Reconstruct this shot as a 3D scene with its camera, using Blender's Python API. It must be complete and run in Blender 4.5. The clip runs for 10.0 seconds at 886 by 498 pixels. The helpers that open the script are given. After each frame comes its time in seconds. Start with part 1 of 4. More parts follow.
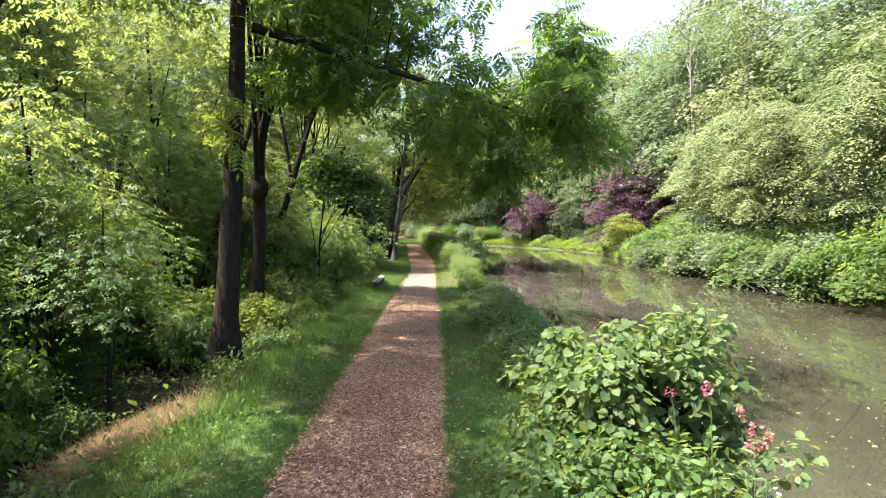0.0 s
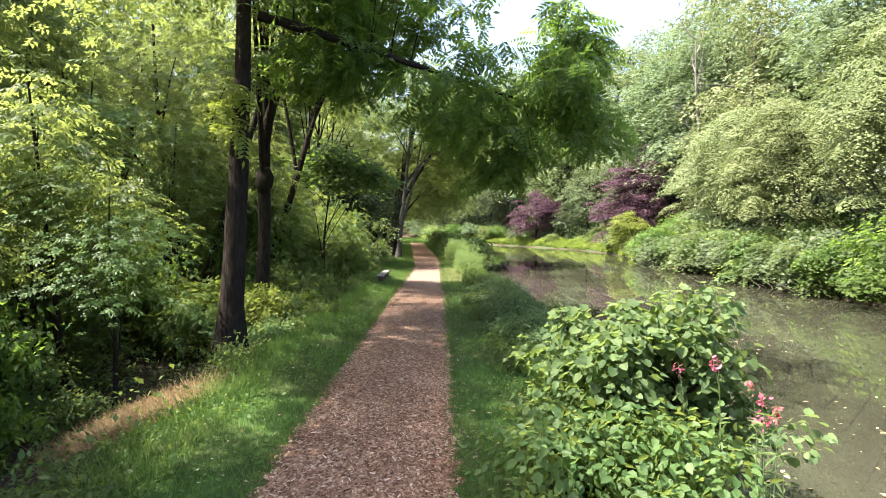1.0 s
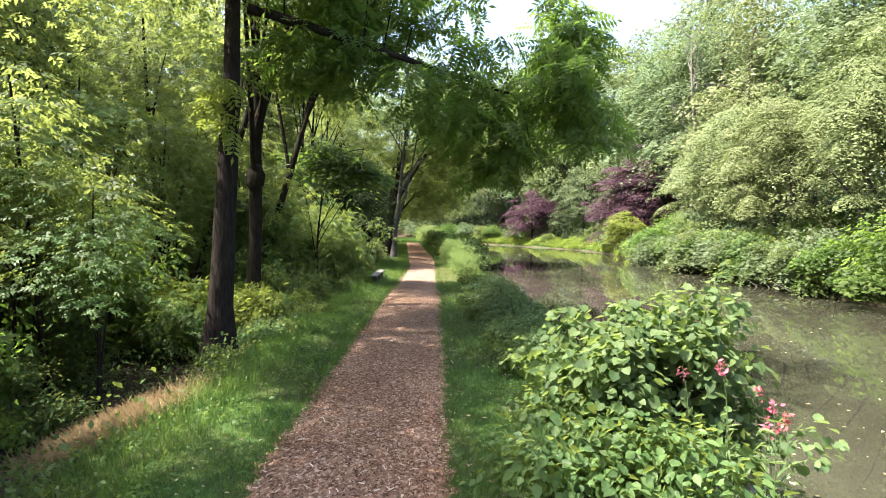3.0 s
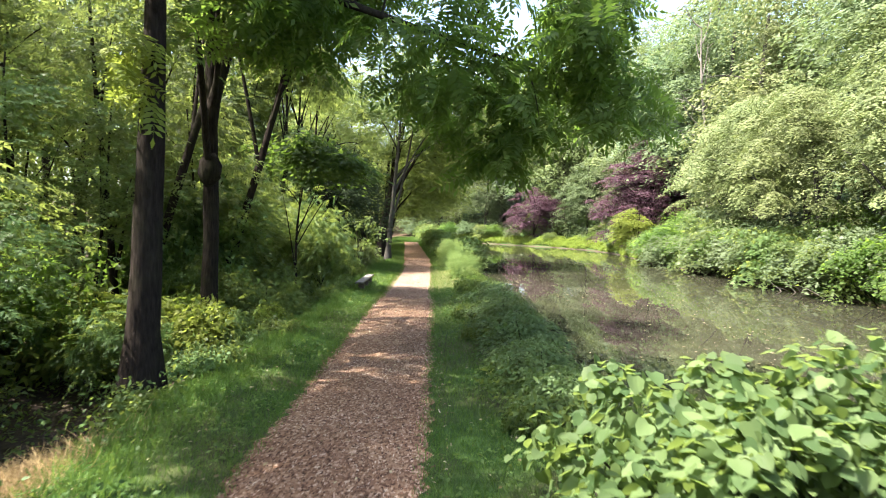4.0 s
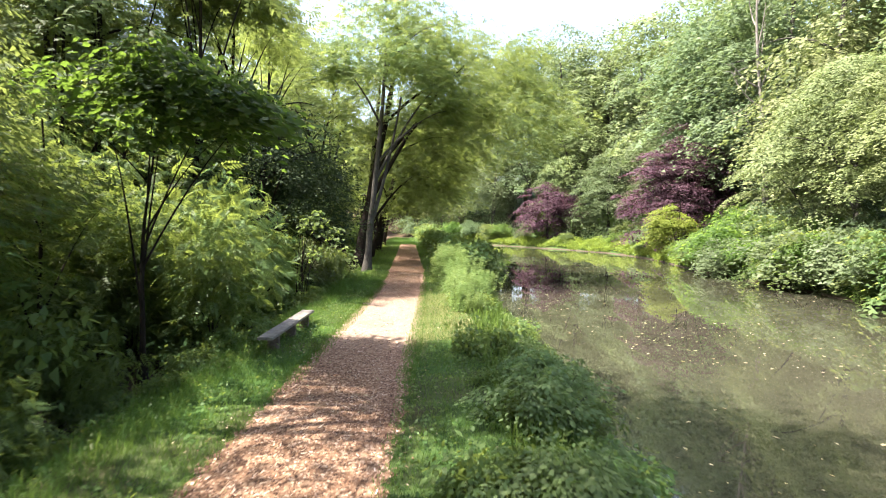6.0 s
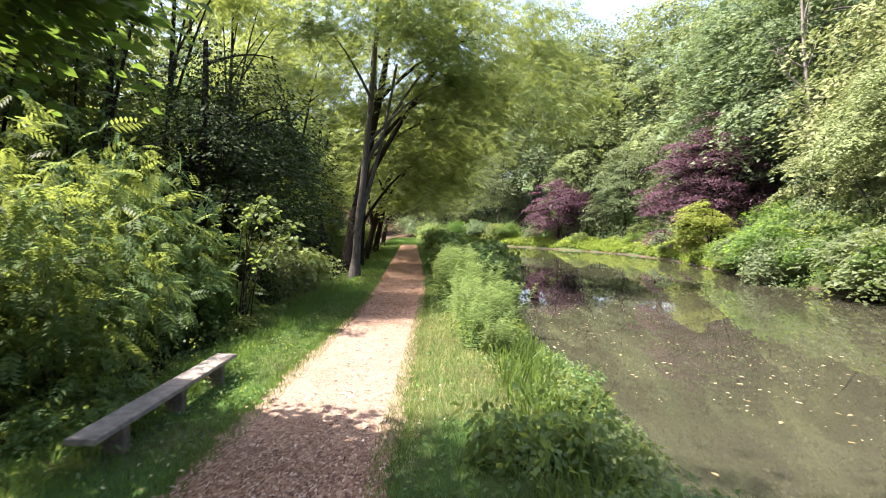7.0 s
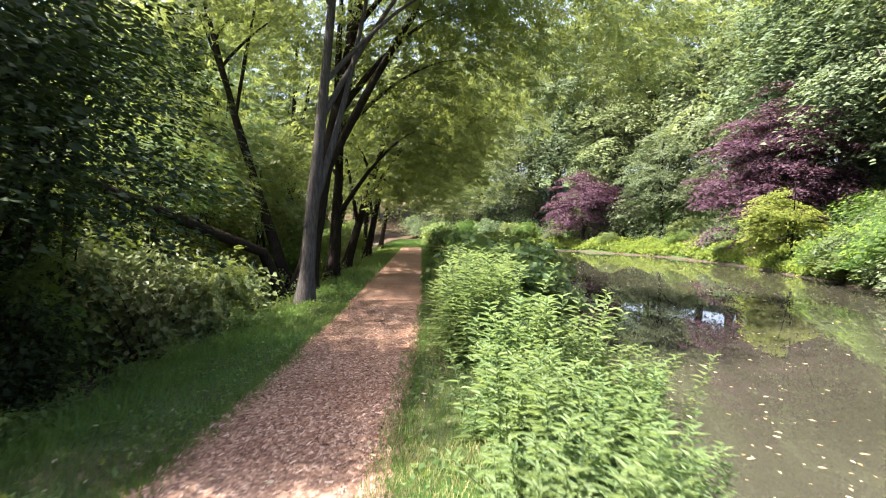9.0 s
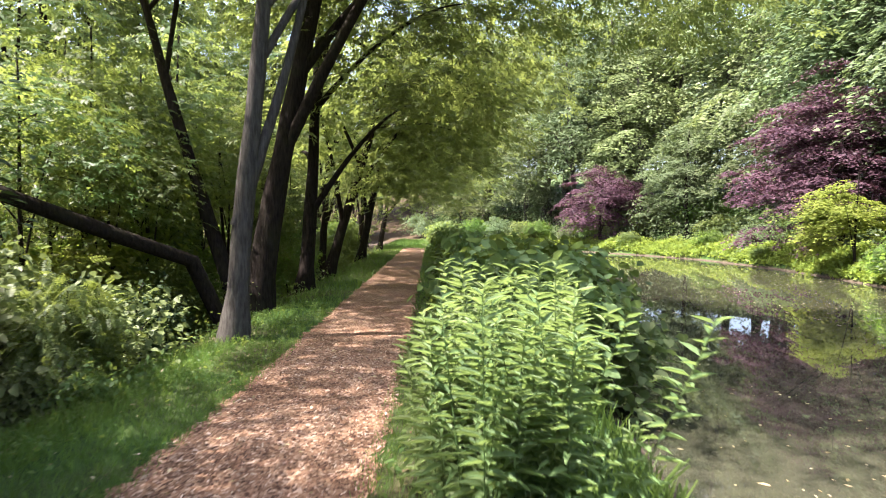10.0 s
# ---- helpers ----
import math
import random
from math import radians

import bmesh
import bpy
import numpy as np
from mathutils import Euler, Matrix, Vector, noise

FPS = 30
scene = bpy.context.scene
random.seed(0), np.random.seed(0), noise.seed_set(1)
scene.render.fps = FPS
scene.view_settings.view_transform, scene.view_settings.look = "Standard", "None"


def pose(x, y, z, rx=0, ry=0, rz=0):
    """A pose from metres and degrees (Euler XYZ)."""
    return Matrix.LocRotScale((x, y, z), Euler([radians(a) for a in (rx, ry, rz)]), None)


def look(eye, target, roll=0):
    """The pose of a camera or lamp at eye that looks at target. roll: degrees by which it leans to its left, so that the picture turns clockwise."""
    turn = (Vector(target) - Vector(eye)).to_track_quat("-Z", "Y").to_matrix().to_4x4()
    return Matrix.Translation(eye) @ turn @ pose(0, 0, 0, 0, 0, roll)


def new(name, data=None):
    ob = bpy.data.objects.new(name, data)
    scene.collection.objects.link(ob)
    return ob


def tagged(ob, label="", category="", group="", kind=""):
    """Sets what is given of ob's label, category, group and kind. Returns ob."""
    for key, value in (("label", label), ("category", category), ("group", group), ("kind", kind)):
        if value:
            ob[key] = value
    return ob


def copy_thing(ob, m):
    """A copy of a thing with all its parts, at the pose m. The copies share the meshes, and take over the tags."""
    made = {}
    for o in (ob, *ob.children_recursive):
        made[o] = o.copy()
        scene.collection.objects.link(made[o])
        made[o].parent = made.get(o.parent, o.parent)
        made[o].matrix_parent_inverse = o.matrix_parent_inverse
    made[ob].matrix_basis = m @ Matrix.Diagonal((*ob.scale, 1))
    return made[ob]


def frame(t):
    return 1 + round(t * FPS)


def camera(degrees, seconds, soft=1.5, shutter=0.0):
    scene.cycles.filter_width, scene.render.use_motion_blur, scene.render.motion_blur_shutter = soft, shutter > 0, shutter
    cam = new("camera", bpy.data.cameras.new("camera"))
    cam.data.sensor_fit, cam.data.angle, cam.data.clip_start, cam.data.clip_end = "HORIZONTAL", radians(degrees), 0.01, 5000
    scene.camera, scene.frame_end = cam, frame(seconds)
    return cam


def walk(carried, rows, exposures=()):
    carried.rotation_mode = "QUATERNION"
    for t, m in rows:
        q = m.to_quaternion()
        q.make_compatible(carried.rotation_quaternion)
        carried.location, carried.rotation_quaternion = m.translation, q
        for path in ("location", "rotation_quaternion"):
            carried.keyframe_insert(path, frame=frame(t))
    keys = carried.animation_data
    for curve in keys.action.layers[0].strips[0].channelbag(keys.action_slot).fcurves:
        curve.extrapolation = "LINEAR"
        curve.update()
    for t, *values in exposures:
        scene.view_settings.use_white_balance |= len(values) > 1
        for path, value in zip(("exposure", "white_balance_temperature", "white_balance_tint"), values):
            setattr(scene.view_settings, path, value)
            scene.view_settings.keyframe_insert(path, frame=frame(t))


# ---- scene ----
cam = camera(73.9, 10.0, soft=1.0, shutter=0.2)
PATH = [
    (0, (1.327, 0.871, 2.796), (1.348, 2.87, 2.719), 1.1),
    (0.5, (1.316, 0.869, 2.729), (1.331, 2.867, 2.654), 1.2),
    (1, (1.3, 0.875, 2.535), (1.308, 2.873, 2.459), 1.2),
    (1.5, (1.275, 0.880, 2.523), (1.302, 2.879, 2.449), 1.3),
    (2, (1.29, 0.87, 2.525), (1.316, 2.868, 2.450), 1.3),
    (2.5, (1.285, 0.885, 2.5), (1.312, 2.883, 2.426), 1.3),
    (2.7, (1.29, 0.95, 2.5), (1.314, 2.948, 2.425), 1.3),
    (3.25, (1.38, 1.55, 2.52), (1.403, 3.548, 2.443), 1.2),
    (3.8, (1.52, 3.10, 2.55), (1.541, 5.098, 2.470), 1.1),
    (4, (1.592, 3.966, 2.559), (1.612, 5.964, 2.478), 1.1),
    (4.5, (1.784, 6.261, 2.554), (1.803, 8.259, 2.471), 1.1),
    (5, (1.957, 8.922, 2.576), (1.973, 10.92, 2.495), 1.0),
    (5.5, (2.028, 11.764, 2.594), (2.039, 13.762, 2.512), 1.0),
    (7, (2.016, 20.484, 2.387), (2.007, 22.482, 2.306), 1.0),
    (7.5, (2.018, 23.009, 2.292), (2.002, 25.007, 2.213), 1.0),
    (8, (1.972, 25.49, 2.2), (1.949, 27.488, 2.124), 0.9),
    (8.5, (1.953, 27.985, 2.098), (1.923, 29.983, 2.026), 0.8),
    (9, (1.99, 30.604, 2.053), (1.951, 32.602, 1.979), 0.7),
    (9.5, (2.006, 33.201, 2.042), (1.953, 35.199, 1.967), 0.6),
    (10, (2.047, 35.819, 2.042), (1.984, 37.817, 1.965), 0.7),
]
walk(cam, [(t, look(eye, target, roll)) for t, eye, target, roll in PATH], [(0, 2.38, 6380, 15.5), (2.7, 2.38, 6380, 15.5), (3.9, 2.48, 6440, 12), (4.7, 2.64, 6480, 11), (5.6, 2.55, 6480, 12), (6.9, 2.28, 6480, 20), (8.2, 2.18, 6430, 21), (9.3, 2.5, 6280, 23), (10, 2.5, 6320, 20)])

# ---- light ----
SUN_ELEV, SUN_FROM = 60.0, 256.0      # degrees; compass bearing (0 = +y, 90 = +x) from which the sun shines
world = bpy.data.worlds.new("sky")
scene.world = world
world.use_nodes = True
wn = world.node_tree
sky = wn.nodes.new("ShaderNodeTexSky")
sky.sky_type = "NISHITA"
sky.sun_disc = False
sky.sun_elevation = radians(SUN_ELEV)
sky.sun_rotation = radians(SUN_FROM)
sky.dust_density = 4.0
wn.links.new(sky.outputs[0], wn.nodes["Background"].inputs[0])
wn.nodes["Background"].inputs[1].default_value = 0.135
sun = new("sun", bpy.data.lights.new("sun", "SUN"))
sun.data.energy, sun.data.angle, sun.data.color = 5.0, radians(0.6), (1.0, 0.94, 0.82)
b = radians(SUN_FROM)
sun_way = Vector((math.sin(b) * math.cos(radians(SUN_ELEV)), math.cos(b) * math.cos(radians(SUN_ELEV)), math.sin(radians(SUN_ELEV))))
sun.matrix_world = look(sun_way * 60, (0, 0, 0))

rng = np.random.default_rng(7)


# ---- materials ----
def mat(name, rough=0.8, spec=0.3):
    m = bpy.data.materials.new(name)
    m.use_nodes = True
    n = m.node_tree
    p = n.nodes["Principled BSDF"]
    p.inputs["Roughness"].default_value = rough
    p.inputs["Specular IOR Level"].default_value = spec
    return m, n, p


def node(n, kind, **inputs):
    a = n.nodes.new(kind)
    for key, value in inputs.items():
        a.inputs[key.replace("_", " ")].default_value = value
    return a


def ramp(n, source, stops):
    r = n.nodes.new("ShaderNodeValToRGB")
    e = r.color_ramp.elements
    while len(e) < len(stops):
        e.new(0.5)
    for item, (at, c) in zip(e, stops):
        item.position, item.color = at, (*c, 1)
    n.links.new(source, r.inputs[0])
    return r.outputs[0]


def mix(n, fac, a, c, mode="MIX"):
    x = n.nodes.new("ShaderNodeMix")
    x.data_type, x.blend_type = "RGBA", mode
    for sock, value in ((x.inputs[0], fac), (x.inputs[6], a), (x.inputs[7], c)):
        if isinstance(value, bpy.types.NodeSocket):
            n.links.new(value, sock)
        else:
            sock.default_value = value if isinstance(value, (int, float)) else (*value, 1)
    return x.outputs[2]


def noise_out(n, scale, detail=4.0, coords="Object", rough=0.6):
    c = n.nodes.new("ShaderNodeTexCoord")
    t = node(n, "ShaderNodeTexNoise", Scale=scale, Detail=detail, Roughness=rough)
    n.links.new(c.outputs[coords], t.inputs[0])
    return t.outputs[0]


def bump(n, p, source, strength, distance):
    u = node(n, "ShaderNodeBump", Strength=strength, Distance=distance)
    n.links.new(source, u.inputs["Height"])
    n.links.new(u.outputs[0], p.inputs["Normal"])


def leaf_mat(name, dark, light, through_colour, amount=0.45, rough=0.5, vary=0.12):
    """Leaf: gloss and body colour above, light shining through from behind."""
    m, n, p = mat(name, rough, 0.18)
    geo = n.nodes.new("ShaderNodeNewGeometry")
    info = n.nodes.new("ShaderNodeObjectInfo")
    col = ramp(n, geo.outputs["Random Per Island"], [(0.0, dark), (0.55, [(a + c) / 2 for a, c in zip(dark, light)]), (1.0, light)])
    hue = node(n, "ShaderNodeHueSaturation")
    mr = node(n, "ShaderNodeMapRange", To_Min=0.5 - vary * 0.3, To_Max=0.5 + vary * 0.12)
    n.links.new(info.outputs["Random"], mr.inputs[0])
    n.links.new(mr.outputs[0], hue.inputs["Hue"])
    mv = node(n, "ShaderNodeMapRange", To_Min=1 - vary, To_Max=1 + vary)
    n.links.new(info.outputs["Random"], mv.inputs[0])
    patch = node(n, "ShaderNodeMapRange", From_Min=0.3, From_Max=0.7, To_Min=0.72, To_Max=1.28)
    n.links.new(noise_out(n, 0.55, 3), patch.inputs[0])
    both = n.nodes.new("ShaderNodeMath")
    both.operation = "MULTIPLY"
    n.links.new(mv.outputs[0], both.inputs[0])
    n.links.new(patch.outputs[0], both.inputs[1])
    n.links.new(both.outputs[0], hue.inputs["Value"])
    n.links.new(col, hue.inputs["Color"])
    n.links.new(hue.outputs[0], p.inputs["Base Color"])
    tr = n.nodes.new("ShaderNodeBsdfTranslucent")
    n.links.new(mix(n, 0.75, hue.outputs[0], through_colour), tr.inputs[0])
    ms = node(n, "ShaderNodeMixShader", Fac=amount)
    n.links.new(p.outputs[0], ms.inputs[1])
    n.links.new(tr.outputs[0], ms.inputs[2])
    n.links.new(ms.outputs[0], n.nodes["Material Output"].inputs[0])
    return m


def bark_mat(name, dark, light, scale=1.0):
    m, n, p = mat(name, 0.95, 0.08)
    c = n.nodes.new("ShaderNodeTexCoord")
    mp = n.nodes.new("ShaderNodeMapping")
    mp.inputs["Scale"].default_value = (14 * scale, 14 * scale, 2.2 * scale)
    n.links.new(c.outputs["Object"], mp.inputs[0])
    t = node(n, "ShaderNodeTexNoise", Scale=1.6, Detail=6.0, Roughness=0.65)
    n.links.new(mp.outputs[0], t.inputs[0])
    col = ramp(n, t.outputs[0], [(0.3, dark), (0.7, light)])
    moss = ramp(n, noise_out(n, 1.3), [(0.5, (0, 0, 0)), (0.75, (0.5, 0.5, 0.5))])
    n.links.new(mix(n, moss, col, (0.032, 0.034, 0.018)), p.inputs["Base Color"])
    bump(n, p, t.outputs[0], 0.9, 0.03)
    return m


def ground_mat():
    m, n, p = mat("ground_turf", 0.95, 0.1)
    a = noise_out(n, 0.35, 6)
    f = noise_out(n, 9.0, 8, rough=0.75)
    grass = ramp(n, f, [(0.3, (0.02, 0.046, 0.011)), (0.7, (0.055, 0.105, 0.025))])
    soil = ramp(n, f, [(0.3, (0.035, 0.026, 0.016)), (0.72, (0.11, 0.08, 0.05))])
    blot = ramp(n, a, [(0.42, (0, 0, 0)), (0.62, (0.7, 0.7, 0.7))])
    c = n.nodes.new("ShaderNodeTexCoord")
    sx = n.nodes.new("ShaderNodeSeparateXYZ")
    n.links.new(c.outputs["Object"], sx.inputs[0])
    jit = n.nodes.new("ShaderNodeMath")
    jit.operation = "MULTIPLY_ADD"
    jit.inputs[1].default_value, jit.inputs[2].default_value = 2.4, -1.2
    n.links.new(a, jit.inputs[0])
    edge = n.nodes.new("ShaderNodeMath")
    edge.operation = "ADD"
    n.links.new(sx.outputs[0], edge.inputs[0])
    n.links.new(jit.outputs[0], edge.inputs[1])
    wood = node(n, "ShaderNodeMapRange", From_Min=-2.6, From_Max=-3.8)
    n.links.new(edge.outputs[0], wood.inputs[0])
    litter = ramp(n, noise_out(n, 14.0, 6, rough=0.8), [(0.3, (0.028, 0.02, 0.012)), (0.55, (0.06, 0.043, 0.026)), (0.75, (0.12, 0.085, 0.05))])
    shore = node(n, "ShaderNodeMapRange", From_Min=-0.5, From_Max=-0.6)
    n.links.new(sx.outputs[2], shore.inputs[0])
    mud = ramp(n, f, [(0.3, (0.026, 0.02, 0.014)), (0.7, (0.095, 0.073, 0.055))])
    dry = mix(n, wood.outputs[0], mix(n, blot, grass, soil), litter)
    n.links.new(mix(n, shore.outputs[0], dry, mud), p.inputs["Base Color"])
    bump(n, p, f, 0.7, 0.05)
    return m


def path_mat():
    m, n, p = mat("wood_chip", 0.9, 0.15)
    c = n.nodes.new("ShaderNodeTexCoord")
    v = node(n, "ShaderNodeTexVoronoi", Scale=44.0)
    mp = n.nodes.new("ShaderNodeMapping")
    mp.inputs["Scale"].default_value = (1.0, 0.6, 1.0)
    n.links.new(c.outputs["Object"], mp.inputs[0])
    n.links.new(mp.outputs[0], v.inputs[0])
    s = n.nodes.new("ShaderNodeSeparateColor")
    n.links.new(v.outputs["Color"], s.inputs[0])
    chips = ramp(n, s.outputs[0], [(0.0, (0.05, 0.026, 0.018)), (0.3, (0.165, 0.095, 0.06)), (0.8, (0.28, 0.187, 0.125)), (1.0, (0.47, 0.37, 0.295))])
    damp = ramp(n, noise_out(n, 0.55, 5), [(0.35, (0.7, 0.62, 0.56)), (0.68, (1.05, 1.02, 1.0))])
    chips = mix(n, 1.0, chips, damp, "MULTIPLY")
    sx = n.nodes.new("ShaderNodeSeparateXYZ")
    n.links.new(c.outputs["Object"], sx.inputs[0])
    # Sunlight between y 25.5 and 36.5 is painted in as a washed-out tone.
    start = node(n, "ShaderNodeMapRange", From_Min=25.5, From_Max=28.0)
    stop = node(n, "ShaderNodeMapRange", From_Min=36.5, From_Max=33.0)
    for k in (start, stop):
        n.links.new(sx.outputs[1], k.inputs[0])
    sun_stretch = mix(n, 1.0, start.outputs[0], stop.outputs[0], "MULTIPLY")
    patchy = ramp(n, noise_out(n, 1.4, 6, rough=0.7), [(0.25, (0.35, 0.35, 0.35)), (0.65, (0.72, 0.72, 0.72))])
    n.links.new(mix(n, mix(n, 1.0, sun_stretch, patchy, "MULTIPLY"), chips, (0.195, 0.155, 0.124)), p.inputs["Base Color"])
    bump(n, p, s.outputs[1], 0.8, 0.015)
    return m


def chip_mat():
    m, n, p = mat("loose_chip", 0.85, 0.2)
    geo = n.nodes.new("ShaderNodeNewGeometry")
    n.links.new(ramp(n, geo.outputs["Random Per Island"], [(0, (0.04, 0.02, 0.014)), (0.3, (0.145, 0.08, 0.05)), (0.8, (0.28, 0.185, 0.122)), (1, (0.56, 0.46, 0.37))]), p.inputs["Base Color"])
    return m


def water_mat():
    m, n, p = mat("murky_water", 0.02, 0.5)
    p.inputs["IOR"].default_value = 1.33
    col = ramp(n, noise_out(n, 0.12, 4), [(0.3, (0.0262, 0.0268, 0.0172)), (0.7, (0.040, 0.039, 0.0265))])
    n.links.new(col, p.inputs["Base Color"])
    c = n.nodes.new("ShaderNodeTexCoord")
    mp = n.nodes.new("ShaderNodeMapping")
    mp.inputs["Scale"].default_value = (1.0, 0.55, 1.0)
    n.links.new(c.outputs["Object"], mp.inputs[0])
    t = node(n, "ShaderNodeTexNoise", Scale=1.1, Detail=3.0, Roughness=0.5)
    n.links.new(mp.outputs[0], t.inputs[0])
    bump(n, p, t.outputs[0], 0.012, 0.03)
    return m


def plain_mat(name, dark, light, scale, rough=0.8, spec=0.3, relief=0.01):
    m, n, p = mat(name, rough, spec)
    t = noise_out(n, scale, 6, rough=0.7)
    n.links.new(ramp(n, t, [(0.3, dark), (0.7, light)]), p.inputs["Base Color"])
    bump(n, p, t, 0.6, relief)
    return m


M_GROUND, M_PATH, M_CHIP, M_WATER = ground_mat(), path_mat(), chip_mat(), water_mat()
M_BARK = bark_mat("bark_dark", (0.008, 0.006, 0.005), (0.032, 0.025, 0.021))
M_BARK_GREY = bark_mat("bark_grey", (0.03, 0.027, 0.024), (0.10, 0.092, 0.082))
M_DEAD = bark_mat("bark_dead", (0.1, 0.088, 0.076), (0.25, 0.225, 0.2))
L_WALNUT = leaf_mat("leaf_walnut", (0.026, 0.06, 0.014), (0.078, 0.132, 0.036), (0.28, 0.45, 0.06), 0.5)
L_WOOD = leaf_mat("leaf_wood", (0.034, 0.067, 0.02), (0.102, 0.153, 0.054), (0.36, 0.43, 0.10), 0.47)
# Wood leaf lightened and greyed: haze over the far bank is in the colour.
L_FAR_HAZE = leaf_mat("leaf_far_haze", (0.07, 0.102, 0.05), (0.105, 0.145, 0.072), (0.24, 0.33, 0.11), 0.32)
L_PALE = leaf_mat("leaf_pale", (0.108, 0.146, 0.058), (0.138, 0.176, 0.073), (0.26, 0.33, 0.10), 0.26)
L_SAGE = leaf_mat("leaf_sage", (0.07, 0.1, 0.048), (0.108, 0.145, 0.072), (0.18, 0.25, 0.08), 0.35)
L_PURPLE = leaf_mat("leaf_purple", (0.048, 0.025, 0.035), (0.088, 0.048, 0.061), (0.14, 0.055, 0.07), 0.3)
L_SHRUB = leaf_mat("leaf_shrub", (0.034, 0.072, 0.023), (0.092, 0.152, 0.05), (0.32, 0.39, 0.07), 0.42)
L_BUSH = leaf_mat("leaf_bush", (0.034, 0.074, 0.027), (0.115, 0.178, 0.068), (0.28, 0.38, 0.08), 0.42, 0.6)
# Darkened leaf: shade over the young tree is painted into its colour.
L_IN_SHADE = leaf_mat("leaf_in_shade", (0.018, 0.04, 0.012), (0.055, 0.1, 0.03), (0.2, 0.32, 0.04), 0.4, 0.6)
# Near-black leaves: the hollow's shade is put into the colour.
L_HOLLOW_SHADE = leaf_mat("leaf_hollow_shade", (0.012, 0.025, 0.011), (0.036, 0.06, 0.022), (0.08, 0.13, 0.025), 0.22, 0.75)
L_YELLOW = leaf_mat("leaf_yellow", (0.085, 0.13, 0.025), (0.17, 0.22, 0.045), (0.34, 0.42, 0.06), 0.45)
L_HERB = leaf_mat("leaf_herb", (0.06, 0.108, 0.04), (0.132, 0.196, 0.08), (0.28, 0.39, 0.10), 0.4)
L_GRASS = leaf_mat("grass_blade", (0.034, 0.082, 0.018), (0.082, 0.158, 0.038), (0.24, 0.36, 0.06), 0.4, 0.45)
L_STRAW = leaf_mat("dry_grass", (0.15, 0.1, 0.048), (0.42, 0.31, 0.165), (0.4, 0.3, 0.15), 0.3, 0.7)
L_BLEACH = leaf_mat("bleached_grass", (0.19, 0.215, 0.085), (0.36, 0.365, 0.17), (0.36, 0.4, 0.14), 0.3, 0.6)
L_PINK = leaf_mat("flower_pink", (0.38, 0.07, 0.09), (0.55, 0.17, 0.18), (0.6, 0.2, 0.2), 0.3)
M_BENCH = plain_mat("weathered_plank", (0.085, 0.076, 0.065), (0.23, 0.21, 0.185), 7.0, 0.85, 0.2, 0.006)
M_POST = plain_mat("bench_post", (0.05, 0.04, 0.03), (0.16, 0.13, 0.10), 9.0, 0.9, 0.2, 0.01)
L_SPECK = leaf_mat("floating_leaf", (0.16, 0.13, 0.05), (0.5, 0.46, 0.28), (0.3, 0.28, 0.1), 0.15)


# ---- the lie of the land ----
def path_x(y):
    """Middle of the towpath: straight, then a slow bend to the left."""
    y = np.asarray(y, float)
    k = 3.0 * np.log1p(np.exp(np.clip((y - 39.5) / 3.0, -40, 40)))
    return 0.55 - 0.056 * k - 0.012 * np.maximum(y - 112, 0) ** 1.7


def far_bank(y):
    return np.interp(y, [-400, 0, 36, 60, 77, 88, 97, 110, 122, 135, 160, 300], [22, 21.4, 21.0, 21.8, 23.9, 23.2, 19.8, 11.5, 3, -9, -38, -250])


WATER_Z = -0.65


def wob(x, y, s, k=0.0):
    return np.sin(x * s + 1.7 * np.sin(y * s * 0.63 + k)) * np.cos(y * s * 0.81 + 1.3 * np.sin(x * s * 0.57 - k))


def land(x, y):
    x, y = np.asarray(x, float), np.asarray(y, float)
    u = x - path_x(y)
    near = np.interp(u, [-60, -9, -5.6, -4.2, -2.7, -1.9, -1.05, 1.05, 2.0, 2.7, 3.4, 3.9, 5.2, 7, 900],
                     [-0.6, -0.95, -1.1, -0.75, -0.1, 0.03, 0.0, 0.0, 0.03, -0.02, -0.3, -0.65, -1.3, -1.6, -1.6])
    v = x - far_bank(y)
    far = np.interp(v, [-900, -2.5, -1.0, 0, 0.8, 2.0, 7, 20, 45, 300], [-1.6, -1.6, -1.2, -0.65, -0.1, 0.25, 0.8, 4.8, 10.0, 26.0])
    z = np.maximum(near, far)
    off = np.clip((np.abs(u) - 1.0) / 2.0, 0, 1)
    return z + off * (0.05 * wob(x, y, 1.1) + 0.09 * wob(x, y, 0.37, 2.0))


# ---- mesh helpers ----
def mesh_of(name, verts, faces, material, smooth=False):
    """Mesh from arrays; every face has the same number of corners."""
    me = bpy.data.meshes.new(name)
    verts, faces = np.asarray(verts, np.float32), np.asarray(faces, np.int32)
    me.vertices.add(len(verts))
    me.vertices.foreach_set("co", verts.ravel())
    k = faces.shape[1]
    me.loops.add(faces.size)
    me.loops.foreach_set("vertex_index", faces.ravel())
    me.polygons.add(len(faces))
    me.polygons.foreach_set("loop_start", np.arange(0, faces.size, k, dtype=np.int32))
    if smooth:
        me.polygons.foreach_set("use_smooth", np.ones(len(faces), bool))
    me.update(calc_edges=True)
    me.materials.append(material)
    return me


def piece(name, me, parent=None, label="", at=None):
    ob = new(name, me)
    ob.parent = parent
    if at is not None:
        ob.matrix_basis = at
    return tagged(ob, label) if label else ob


def thing(name, label, category, group="", at=(0, 0, 0)):
    ob = new(name)
    ob.location = at
    return tagged(ob, label, category, group)


def unit(a):
    return a / np.maximum(np.linalg.norm(a, axis=-1, keepdims=True), 1e-9)


